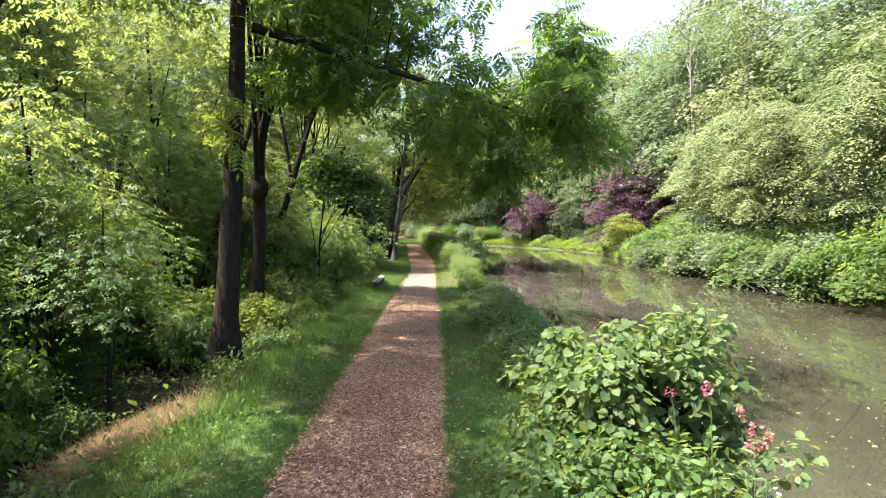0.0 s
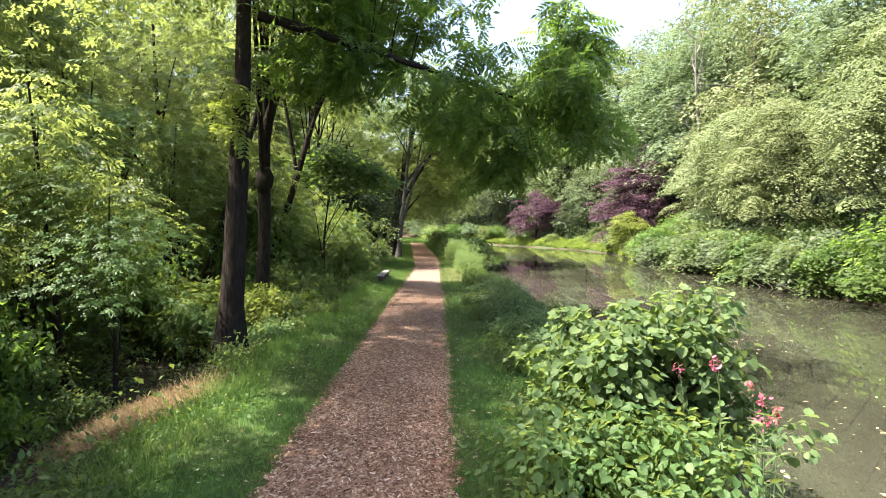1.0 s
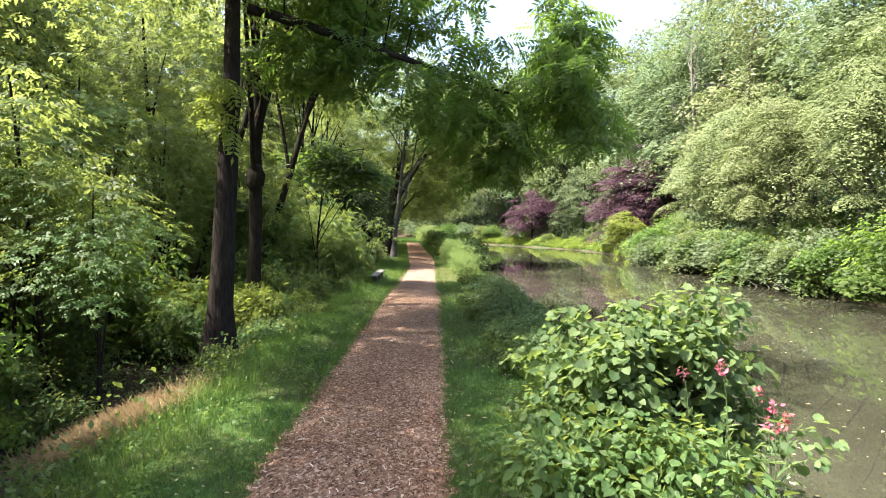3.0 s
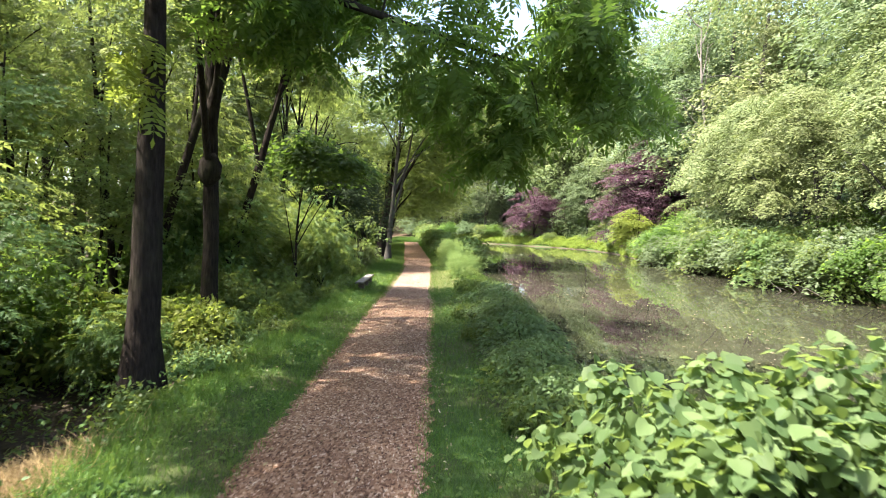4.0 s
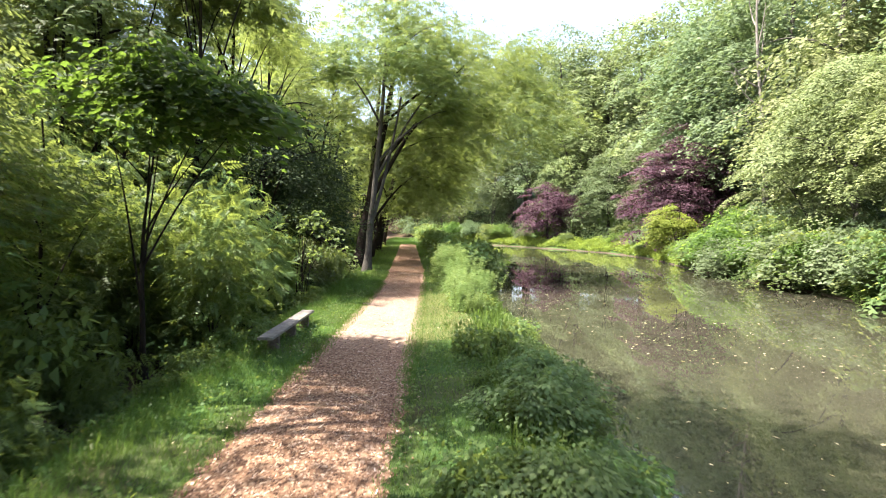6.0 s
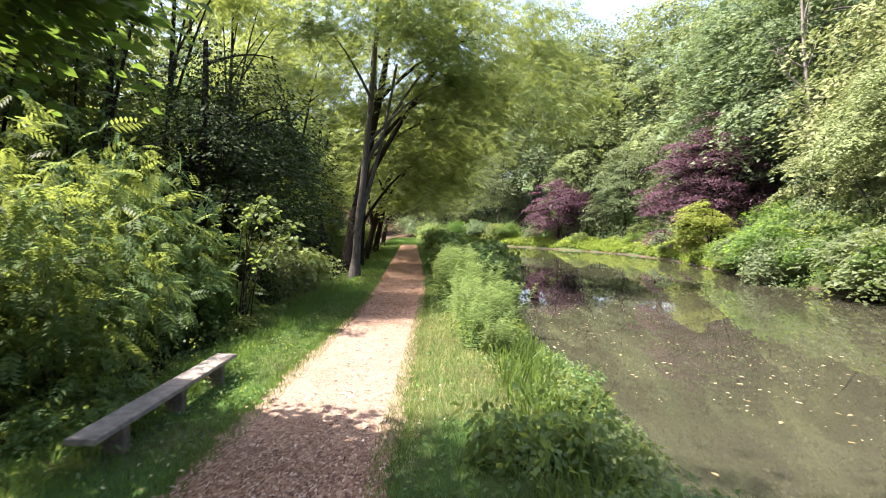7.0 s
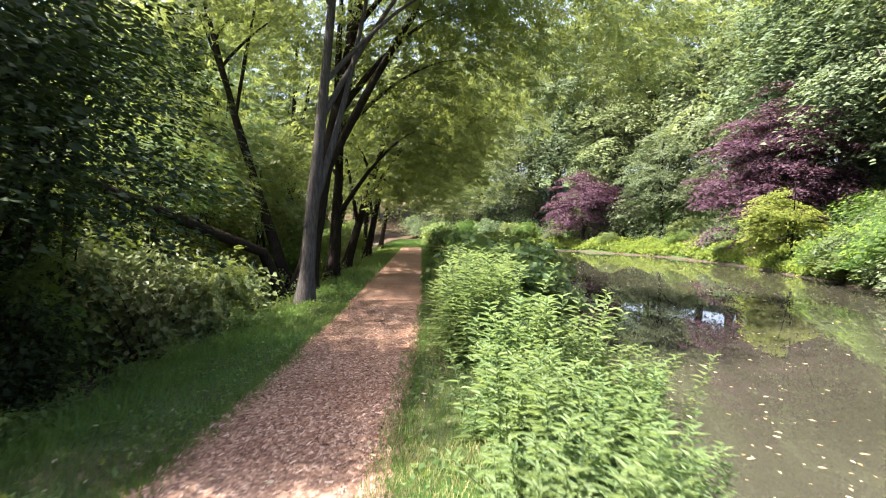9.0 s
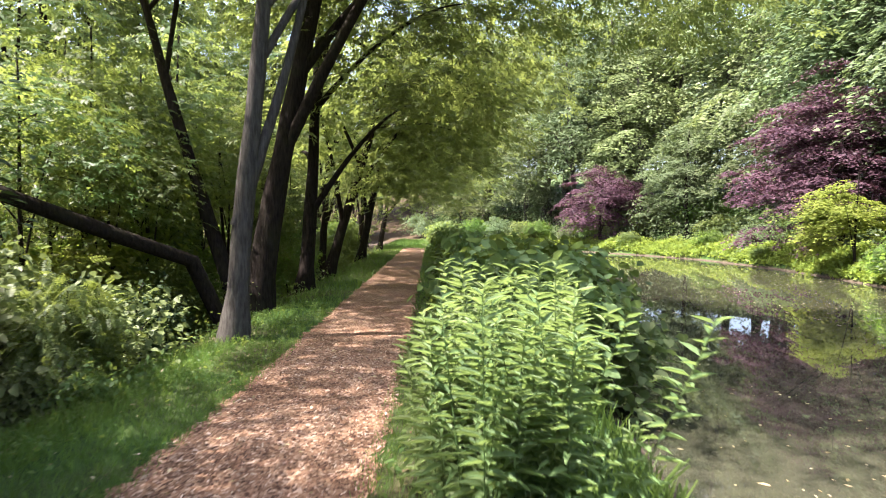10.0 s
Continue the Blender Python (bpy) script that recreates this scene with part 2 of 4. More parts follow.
def spread(template, faces, pos, ahead, up, scale):
    """Copies of a small template (x: side, y: along, z: up) at many places, as arrays."""
    f = unit(ahead)
    s = unit(np.cross(f, up))
    n = np.cross(s, f)
    basis = np.stack([s, f, n], 1) * np.asarray(scale, float).reshape(-1, 1, 1)
    v = np.einsum("ki,nij->nkj", template, basis) + pos[:, None, :]
    ids = (np.arange(len(pos)) * len(template))[:, None, None] + faces[None]
    return v.reshape(-1, 3), ids.reshape(-1, faces.shape[1])


def joined(chunks):
    vs, fs, at = [], [], 0
    for v, f in chunks:
        vs.append(v)
        fs.append(f + at)
        at += len(v)
    return np.concatenate(vs), np.concatenate(fs)


def oval(w, fold=0.12, droop=0.12):
    """Ovate leaf, two halves folded along the rib; one long."""
    t = np.array([(0, 0, 0), (-w * .42, .28, fold * w), (-w * .36, .62, fold * w - droop * .4), (0, 1, -droop), (w * .36, .62, fold * w - droop * .4), (w * .42, .28, fold * w)])
    return t, np.array([(0, 3, 2, 1), (0, 5, 4, 3)])


def lozenge(w, droop=0.1):
    return np.array([(0, 0, 0), (-w / 2, .45, .04), (0, 1, -droop), (w / 2, .45, .04)]), np.array([(0, 3, 2, 1)])


def sliver(w=0.6):
    """Plain three-cornered leaf for foliage seen from afar."""
    return np.array([(-w / 2, 0.12, 0), (w / 2, 0.3, 0.05), (0.05, 1, -0.1)]), np.array([(0, 1, 2)])


def pinnate(pairs, leaflet, w, droop=0.35, simple=True):
    """Compound leaf, one long: pairs of leaflets along a drooping stalk."""
    t, f = lozenge(w) if simple else oval(w)
    pos, ahead, up, size = [], [], [], []
    for i in range(pairs):
        s = 0.15 + 0.8 * i / pairs
        z = -droop * s * s
        grow = leaflet * (0.75 + 0.5 * math.sin(math.pi * min(1, s + 0.1)))
        for side in (-1, 1):
            pos.append((0, s, z))
            ahead.append((side * 0.9, 0.45, -0.25))
            up.append((0, 0.15, 1))
            size.append(grow)
    pos.append((0, 0.95, -droop * 0.9))
    ahead.append((0, 1, -0.6))
    up.append((0, 0.3, 1))
    size.append(leaflet)
    v, q = spread(t, f, np.array(pos, float), np.array(ahead, float), np.array(up, float), size)
    stalk = np.array([(-.006, 0, 0), (.006, 0, 0), (.004, .5, -droop * .25), (-.004, .5, -droop * .25)])
    stalk2 = np.array([(-.004, .5, -droop * .25), (.004, .5, -droop * .25), (.002, 1, -droop), (-.002, 1, -droop)])
    return joined([(v, q), (stalk, np.array([(0, 1, 2, 3)])), (stalk2, np.array([(0, 1, 2, 3)]))])


def tube(points, radii, sides=8, rough=0.06, seed=0):
    """Round, slightly uneven limb along points."""
    r = np.random.default_rng(seed)
    p = np.asarray(points, float)
    d = unit(np.gradient(p, axis=0))
    ref = np.where(np.abs(d[:, 2:3]) > 0.9, np.array([[1.0, 0, 0]]), np.array([[0, 0, 1.0]]))
    s = unit(np.cross(d, ref))
    n = np.cross(s, d)
    a = np.linspace(0, 2 * math.pi, sides, endpoint=False)
    ring = s[:, None] * np.cos(a)[None, :, None] + n[:, None] * np.sin(a)[None, :, None]
    rad = np.asarray(radii, float)[:, None] * (1 + rough * r.standard_normal((len(p), sides)))
    v = (p[:, None] + ring * rad[..., None]).reshape(-1, 3)
    i, j = np.meshgrid(np.arange(len(p) - 1), np.arange(sides), indexing="ij")
    k = (j + 1) % sides
    f = np.stack([i * sides + j, i * sides + k, (i + 1) * sides + k, (i + 1) * sides + j], -1).reshape(-1, 4)
    return v, f


def bezier(a, b, c, d, n):
    t = np.linspace(0, 1, n)[:, None]
    a, b, c, d = (np.asarray(q, float) for q in (a, b, c, d))
    return (1 - t) ** 3 * a + 3 * t * (1 - t) ** 2 * b + 3 * t * t * (1 - t) * c + t ** 3 * d


def clumps_to_leaves(r, centres, sizes, per, template, size, flat=0.45, droop=0.25, jitter=0.35, tilt=0.45):
    """Leaves of clumps: sprays that spread outward from each clump's heart, layered and a little drooping."""
    n = len(centres) * per
    c = np.repeat(centres, per, 0)
    s = np.repeat(np.asarray(sizes, float), per)
    d = unit(r.standard_normal((n, 3)))
    rad = r.random(n) ** 0.45
    off = d * rad[:, None] * s[:, None]
    off[:, 2] *= flat
    off[:, 2] -= droop * (off[:, 0] ** 2 + off[:, 1] ** 2) / np.maximum(s, 0.1)
    ahead = off * np.array([1, 1, 0.3]) / np.maximum(s, .1)[:, None] + jitter * r.standard_normal((n, 3)) + np.array([0, 0, -0.25])
    up = np.array([0, 0, 1.0]) + tilt * r.standard_normal((n, 3))
    return spread(*template, c + off, ahead, up, size * (0.65 + 0.7 * r.random(n)))


def cushions(r, centres, sizes, per, template, size, heart, rise=0.4, slope=0.35, tilt=0.4, depth=0.4):
    """Foliage as flat-topped pads with ragged outlines, each hanging outward from the crown's heart; open and shaded below."""
    m = len(centres)
    n = m * per
    s = np.repeat(np.asarray(sizes, float), per)
    out = centres - heart
    out[:, 2] = 0
    out = np.repeat(unit(out), per, 0)
    ph = np.repeat(r.random((m, 2)) * 6.28, per, 0)
    rise, slope = (np.repeat(g * (0.5 + r.random(m)), per) for g in (rise, slope))
    a, k = 2 * math.pi * r.random(n), np.sqrt(r.random(n))
    rad = k * s * (1 + 0.25 * np.sin(3 * a + ph[:, 0]) + 0.18 * np.sin(5 * a + ph[:, 1]))
    flat = np.stack([np.cos(a), np.sin(a), 0 * a], -1)
    off = flat * rad[:, None]
    lean = slope * (off * out).sum(1)
    off[:, 2] = s * rise * (1 - k ** 2) - lean - depth * s * r.random(n) ** 2.2
    up = flat * (2 * rise * k)[:, None] + out * slope[:, None] + np.array([0, 0, 1.0]) + tilt * r.standard_normal((n, 3))
    ahead = flat * k[:, None] + 0.7 * out + r.standard_normal((n, 3)) * (0.5, 0.5, 0.14) + np.array([0, 0, -0.3])
    return spread(*template, np.repeat(centres, per, 0) + off, ahead, up, size * (0.6 + 0.8 * r.random(n)))


def lobed_points(r, n, radii, lobes=9, hollow=0.45, base=-0.35):
    """Clump centres in a crown with an uneven outline: several overlapping lobes, none of them round."""
    lc = unit(r.standard_normal((lobes, 3)))
    lc[:, 2] = np.abs(lc[:, 2]) * (0.55 - base) + base
    lr = 0.30 + 0.32 * r.random(lobes)
    lc *= (1.02 - lr)[:, None]
    which = r.integers(0, lobes, n)
    d = unit(r.standard_normal((n, 3)))
    p = lc[which] + d * (lr[which] * (hollow + (1 - hollow) * r.random(n)) * (0.85 + 0.3 * r.random(n)))[:, None]
    return p * np.asarray(radii)


# ---- ground, path and water ----
def setting(name, me, label=""):
    return tagged(new(name, me), label, "", "", "structure")


def grid_faces(rows, cols):
    i, j = np.meshgrid(np.arange(rows - 1), np.arange(cols - 1), indexing="ij")
    return np.stack([i * cols + j, i * cols + j + 1, (i + 1) * cols + j + 1, (i + 1) * cols + j], -1).reshape(-1, 4)


def build_ground():
    ys = np.concatenate([-np.geomspace(900, 32, 16), np.arange(-30, 62, 0.6), np.arange(62, 175, 1.5), np.geomspace(176, 1800, 22)])
    us = np.concatenate([-np.geomspace(1500, 15, 26), np.arange(-14, -5, 0.5), np.arange(-5, 6, 0.25), np.arange(6, 36, 0.6), np.geomspace(37, 1600, 30)])
    y, u = np.meshgrid(ys, us, indexing="ij")
    x = u + path_x(np.minimum(y, 170)) * np.clip(1.6 - np.abs(u) / 40, 0, 1)
    z = land(x, y)
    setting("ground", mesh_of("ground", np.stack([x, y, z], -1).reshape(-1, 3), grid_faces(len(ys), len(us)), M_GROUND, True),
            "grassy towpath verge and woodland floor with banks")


def build_path():
    ys = np.concatenate([np.arange(-20, 60, 0.08), np.arange(60, 92, 0.8)])
    k = np.linspace(-1, 1, 15)
    edge_l = 0.98 + 0.03 * np.sin(ys * 1.9 + 1.1 * np.sin(ys * .7)) + 0.03 * np.sin(ys * 7.3 + np.sin(ys * 2.3)) + 0.04 * np.sin(ys * 17.1) + 0.03 * np.sin(ys * 29.3 + 2 * np.sin(ys * 5.1))
    edge_r = 0.98 + 0.03 * np.sin(ys * 1.6 + 2 + np.sin(ys * .9)) + 0.03 * np.sin(ys * 6.7 + np.sin(ys * 3.1)) + 0.04 * np.sin(ys * 15.3) + 0.03 * np.sin(ys * 27.7 + 2 * np.sin(ys * 4.3))
    u = np.where(k[None] < 0, k[None] * edge_l[:, None], k[None] * edge_r[:, None])
    x = path_x(ys)[:, None] + u
    y = np.repeat(ys[:, None], len(k), 1)
    z = 0.006 + 0.028 * (1 - k[None] ** 2) + 0.006 * np.sin(x * 9 + y * 3.1) * np.sin(y * 6.7 - x * 4) * (1 - k[None] ** 2)
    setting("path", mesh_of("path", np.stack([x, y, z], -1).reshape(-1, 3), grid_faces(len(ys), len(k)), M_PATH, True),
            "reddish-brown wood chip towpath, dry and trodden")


def build_water():
    ys = np.concatenate([np.linspace(-500, -40, 8), np.arange(-30, 200, 4.0)])
    a = path_x(np.minimum(ys, 180)) + 3.2
    c = far_bank(ys) + 0.9
    k = np.linspace(0, 1, 5)
    x = a[:, None] + (c - a)[:, None] * k[None]
    y = np.repeat(ys[:, None], 5, 1)
    setting("water", mesh_of("water", np.stack([x, y, np.full_like(x, WATER_Z)], -1).reshape(-1, 3), grid_faces(len(ys), 5), M_WATER, True),
            "still murky green-brown canal water with floating leaves")


build_ground()
build_path()
build_water()


# ---- trees ----
def stem_line(r, height, lean, bend=0.25, n=14):
    t = np.linspace(0, 1, n)
    ph = r.random(2) * 6.28
    x = lean[0] * t + bend * 0.5 * np.sin(t * 4.5 + ph[0]) * t
    y = lean[1] * t + bend * 0.5 * np.sin(t * 4.0 + ph[1]) * t
    return np.stack([x, y, t * height], -1)


def flare(n, r0, r1):
    t = np.linspace(0, 1, n)
    return r0 + (r1 - r0) * t ** 0.9 + r0 * 0.55 * np.exp(-t * 26)


def make_tree(label, at, height, radius, lean, crown, leaf, seed, bark=None, leaf_size=0.3, clumps=70, per=60, template=None, low=0.3, limbs=6,
              crown_at=None, clump=1.1, lobes=9, group="", fork=0.8, sides=10, hollow=0.45, base=-0.35, rise=0.4, tilt=0.4, depth=0.4):
    """A tree: trunk, limbs that leave it all the way up, and a crown of leaf sprays with gaps."""
    r = np.random.default_rng(seed)
    bark = bark or M_BARK
    ob = thing("tree", label, "tree", group, at)
    line = stem_line(r, height * fork, lean)
    sunk = np.concatenate([[line[0] - (0, 0, 0.5)], line])
    piece("trunk", mesh_of("trunk", *tube(sunk, np.concatenate([[radius * 1.6], flare(14, radius, radius * 0.3)]), sides, 0.07, seed), bark, True), ob)
    mid = np.array(crown_at if crown_at is not None else (lean[0] * .8, lean[1] * .8, height * (1 + low) / 2))
    cr = np.array(crown)
    p = lobed_points(r, clumps, cr, lobes, hollow, base) + mid
    for i in range(limbs):
        t = low * 0.8 + (0.9 - low * 0.8) * (i + r.random() * .6) / max(limbs, 1)
        k = min(int(t * 14), 12)
        a = line[k]
        tip = p[r.integers(0, clumps)] if i % 2 else mid + unit(r.standard_normal(3)) * cr * (0.75, 0.75, 0.4)
        if tip[2] < a[2] - 1.0:
            tip[2] = a[2] + 0.5
        m1 = a + (tip - a) * 0.35 + np.array([0, 0, 0.12 * np.linalg.norm(tip - a)])
        m2 = a + (tip - a) * 0.7 + np.array([0, 0, 0.15 * np.linalg.norm(tip - a)])
        rr = radius * (0.55 - 0.35 * t)
        piece("limb", mesh_of("limb", *tube(bezier(a, m1, m2, tip, 9), np.linspace(rr, rr * 0.18, 9), 6, 0.06, seed + i), bark, True), ob)
    sizes = clump * (0.55 + 0.8 * r.random(clumps))
    v, f = cushions(r, p, sizes, per, template or lozenge(0.5), leaf_size, mid, rise, 0.35, tilt, depth)
    piece("crown", mesh_of("crown", v, f, leaf), ob)
    return ob


FINE = pinnate(5, 0.34, 0.36)
LEAF = lozenge(0.55)
FAR = sliver()
BROAD = sliver(0.85)


def twig(leaflets=5, w=0.5):
    """Short leafy twig, one long, of plain three-cornered leaves set alternately."""
    t, f = sliver(w)
    k = np.arange(leaflets)
    side = np.where(k % 2, 1.0, -1.0)
    pos = np.stack([0 * k, 0.12 + 0.62 * k / leaflets, -0.06 * k / leaflets], -1)
    ahead = np.stack([side * (0.9 - 0.5 * k / leaflets), 0.45 + 0.5 * k / leaflets, -0.15 - 0 * k], -1)
    return spread(t, f, pos, ahead, np.tile((0.1, 0.2, 1.0), (leaflets, 1)), np.full(leaflets, 0.42))


TWIG = twig()
OVATE = oval(0.8)


def heart(fold=0.1, droop=0.2):
    """Broad rounded leaf with a notched foot and a short tip, two halves folded along the rib; one long."""
    half = [(0.26, 0.02, fold * .7), (0.47, 0.3, fold), (0.36, 0.68, fold * .6 - droop * .4)]
    t = [(0, 0.1, 0), (0, 1, -droop)] + [(-x, y, z) for x, y, z in half] + half
    return np.array(t), np.array([(0, 1, 4, 3, 2), (0, 5, 6, 7, 1)])


HEART = heart()
LANCE = oval(0.26, 0.1, 0.38)


def make_shrub(label, radii, leaf, template, size, clumps, per, seed, stems=5, clump=0.5, flat=0.6, name="shrub", category="shrub", group="", lobes=8, droop=0.25, pads=False):
    """A shrub: several stems from one foot and foliage down to the ground, with an uneven outline."""
    r = np.random.default_rng(seed)
    ob = thing(name, label, category, group)
    p = lobed_points(r, clumps, radii, lobes, 0.3)
    p[:, 2] = np.abs(p[:, 2] + radii[2] * 0.62) + 0.08
    for i in range(stems):
        tip = p[r.integers(0, clumps)]
        a = np.array([0.12 * r.standard_normal(), 0.12 * r.standard_normal(), -0.3])
        w = 0.012 + 0.012 * radii[2] * r.random()
        piece("stem", mesh_of("stem", *tube(bezier(a, a + (0, 0, tip[2] * .5), tip * (.7, .7, .8), tip, 7), np.linspace(w, w * .3, 7), 5, 0.05, seed + i), M_BARK, True), ob)
    sizes = clump * (0.6 + 0.8 * r.random(clumps))
    if pads:
        v, f = cushions(r, p, sizes, per, template, size, np.array([0, 0, radii[2] * .5]), 0.6, 0.35, 0.2, 0.2)
    else:
        v, f = clumps_to_leaves(r, p, sizes, per, template, size, flat, droop)
    piece("foliage", mesh_of("foliage", v, f, leaf), ob)
    return ob


def at_place(x, y, s, turn, stretch=1.0, sink=0.1):
    return Matrix.Translation((x, y, float(land(x, y)) - sink)) @ Matrix.Rotation(turn, 4, "Z") @ Matrix.Diagonal((s, s, s * stretch, 1))


def plant(kinds, places, seed, stretch=(0.9, 1.15), sink=0.1):
    """Sets out copies of the kinds, in turn, at the places (x, y, size)."""
    q = random.Random(seed)
    first = [None] * len(kinds)
    for i, (x, y, s) in enumerate(places):
        m = at_place(x, y, s, q.uniform(0, 6.28), q.uniform(*stretch), sink)
        k = i % len(kinds)
        if first[k] is None:
            first[k] = m
        else:
            copy_thing(kinds[k], m)
    for ob, m in zip(kinds, first):
        ob.matrix_basis = m


O = (0, 0, 0)
# the bank across the water
pale = [make_tree("pale green locust tree leaning over the far canal bank", O, 17, 0.28, (-1.5 + i, 0.5 * i, 0), (5.6, 5.6, 7.8), L_PALE, 40 + i, M_BARK_GREY,
                  0.17, 64, 560, BROAD, 0.05, 4, crown_at=(-0.5, 0, 7.8), clump=1.85, lobes=28, fork=0.6, hollow=0.6, depth=0.1, rise=0.7, tilt=0.13, base=-0.7, group="far bank locust trees") for i in range(3)]
plant(pale, [(25, 15, 0.95), (25.6, 24, 0.9), (25.2, 32, 0.88), (25.4, 40, 0.9), (25.6, 48, 0.9), (28.4, 55.5, 0.9), (33, 63, 0.9), (32, 44, 1.25), (32, 34, 1.25), (32, 23, 1.25), (33, 10, 1.25), (28, 4, 1.0), (32.5, 53, 1.25)], 5)
deep = [make_tree("tall green broadleaf tree in the far bank wood", O, 22, 0.33, (0.6, 0.4 * i, 0), (5.4, 5.4, 11.0), L_FAR_HAZE if i else L_PALE, 60 + i, M_BARK_GREY,
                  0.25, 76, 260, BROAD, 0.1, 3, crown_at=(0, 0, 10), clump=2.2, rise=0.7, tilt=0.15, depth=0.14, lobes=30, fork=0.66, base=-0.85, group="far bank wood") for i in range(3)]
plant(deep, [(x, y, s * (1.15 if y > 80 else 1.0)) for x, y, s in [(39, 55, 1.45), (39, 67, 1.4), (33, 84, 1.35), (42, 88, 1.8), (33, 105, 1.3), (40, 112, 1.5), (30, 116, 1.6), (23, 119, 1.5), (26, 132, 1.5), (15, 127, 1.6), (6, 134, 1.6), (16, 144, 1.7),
             (-4, 143, 1.3), (8, 152, 1.45), (-14, 152, 1.3), (43, 42, 1.5), (43, 28, 1.5), (48, 76, 1.6), (52, 100, 1.6), (31.5, 92, 1.0), (33.5, 71, 1.45), (-20, 138, 1.1), (-28, 150, 1.3), (-38, 146, 1.3), (24.5, 111, 1.3), (11, 121, 0.9), (34, 126, 1.5), (2, 128, 0.7), (27, 124, 1.65), (19, 132, 1.6), (36, 98, 1.8), (36.5, 78, 1.75), (17.5, 117, 1.2), (20.5, 111.5, 0.7), (38, 80, 0.95), (36, 72.5, 0.8), (40.5, 73, 1.1), (34.5, 79.5, 0.75), (34.2, 68.5, 0.7), (31.5, 60, 1.3), (37, 46, 1.5), (37, 36, 1.5), (37, 25, 1.5), (37, 12, 1.4)]], 6)

make_tree("purple-leaved plum tree with a broad rounded crown", (28.0, 77.0, float(land(28, 77))), 11.5, 0.22, (0.3, 0, 0), (7.8, 5.6, 9.4), L_PURPLE, 81, None, 0.2, 350, 120, BROAD, 0.1, 8, crown_at=(-0.3, 0, 7.3), clump=1.15, lobes=60, hollow=0.25, base=-0.85, tilt=0.24, depth=0.2)
make_tree("dusky purple-leaved tree further along the bank", (18.2, 105.5, float(land(18.2, 105.5))), 10.5, 0.2, (0, 0, 0), (5.6, 5.0, 6.4), L_PURPLE, 82, None, 0.22, 170, 120, BROAD, 0.08, 6, crown_at=(0, 0, 5.2), clump=1.2, lobes=34, hollow=0.3, base=-0.7, tilt=0.24, depth=0.2)
make_tree("dense grey-green rounded tree on the far bank", (25.8, 99, float(land(25.8, 99))), 14.5, 0.24, (0, 0, 0), (5.4, 5.0, 10.0), L_SAGE, 83, None, 0.2, 230, 120, BROAD, 0.05, 5, crown_at=(0, 0, 6.6), clump=1.2, lobes=40, hollow=0.3, base=-0.55, tilt=0.24, depth=0.2)
make_tree("young yellow-green tree in front of the purple plum", (24.0, 69.4, float(land(24.0, 69.4))), 6.8, 0.08, (0, 0, 0), (2.7, 2.2, 3.5), L_YELLOW, 84, None, 0.17, 80, 130, BROAD, 0.1, 5, crown_at=(-0.5, 0, 3.0), clump=0.8, lobes=22, base=-0.95, hollow=0.2, tilt=0.25, depth=0.2)

bank_shrubs = [make_shrub("leafy green shrub overhanging the canal bank", (2.2, 2.2, 1.7), (L_FAR_HAZE, L_WALNUT, L_WOOD)[i], BROAD, 0.17, 40, 105, 120 + i, 4, 0.8, group="far bank shrubs", pads=True) for i in range(3)]
q = random.Random(3)
spots = []
for i in range(50):
    y = 4 + 1.2 * i
    spots.append((float(far_bank(y)) + q.uniform(-0.2, 1.0), y + q.uniform(-.6, .6), q.choice([0.5, 0.7, 0.9, 1.1, 1.4])))
spots += [(float(far_bank(y)) + q.uniform(3.0, 5.0), y, q.uniform(0.8, 1.4)) for y in range(6, 64, 4)]
spots += [(25.9, 66.5, 0.8), (27.5, 66, 1.1), (29.8, 70, 1.7), (31.5, 66, 1.9), (29, 63.5, 1.5), (32.5, 73, 1.8), (24.6, 80, 0.5), (26.0, 84, 0.8), (24.8, 90, 0.7), (20, 100, 0.7), (15, 108, 0.7), (12, 112, 1.0), (10, 114, 1.2), (7, 118, 1.3), (4, 121, 1.3), (0, 126, 1.4), (-5, 131, 1.4), (18, 110, 1.5), (22, 107, 1.5), (25, 104, 1.4), (29, 99, 1.6), (30, 86, 1.6), (30, 80, 1.5), (31, 76, 1.5), (27.5, 94, 1.2)]
plant(bank_shrubs, spots, 8)
dark_ball = make_shrub("dense dark green rounded shrub at the water's edge", (1.3, 1.3, 1.4), L_WALNUT, FAR, 0.14, 50, 130, 131, 3, 0.45)
dark_ball.matrix_basis = at_place(22.9, 64.6, 1.0, 0)


def hillside():
    """Low growth on the slope behind the far bank."""
    r = np.random.default_rng(23)
    n = 52000
    y = 2 + 136 * r.random(n)
    x = far_bank(y) + 3.0 + 22 * r.random(n) ** 1.2
    z = land(x, y) + (0.3 + 2.6 * r.random(n)) * (0.75 + 0.6 * wob(x, y, 0.5)).clip(0.15)
    p = np.stack([x, y, z], -1)
    tagged(new("hillside_undergrowth", mesh_of("hillside_undergrowth", *spread(*FAR, p, r.standard_normal((n, 3)), r.standard_normal((n, 3)) * .5 + (0, 0, 1), 0.22 + 0.2 * r.random(n)), L_FAR_HAZE)),
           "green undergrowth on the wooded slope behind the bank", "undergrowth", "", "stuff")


hillside()


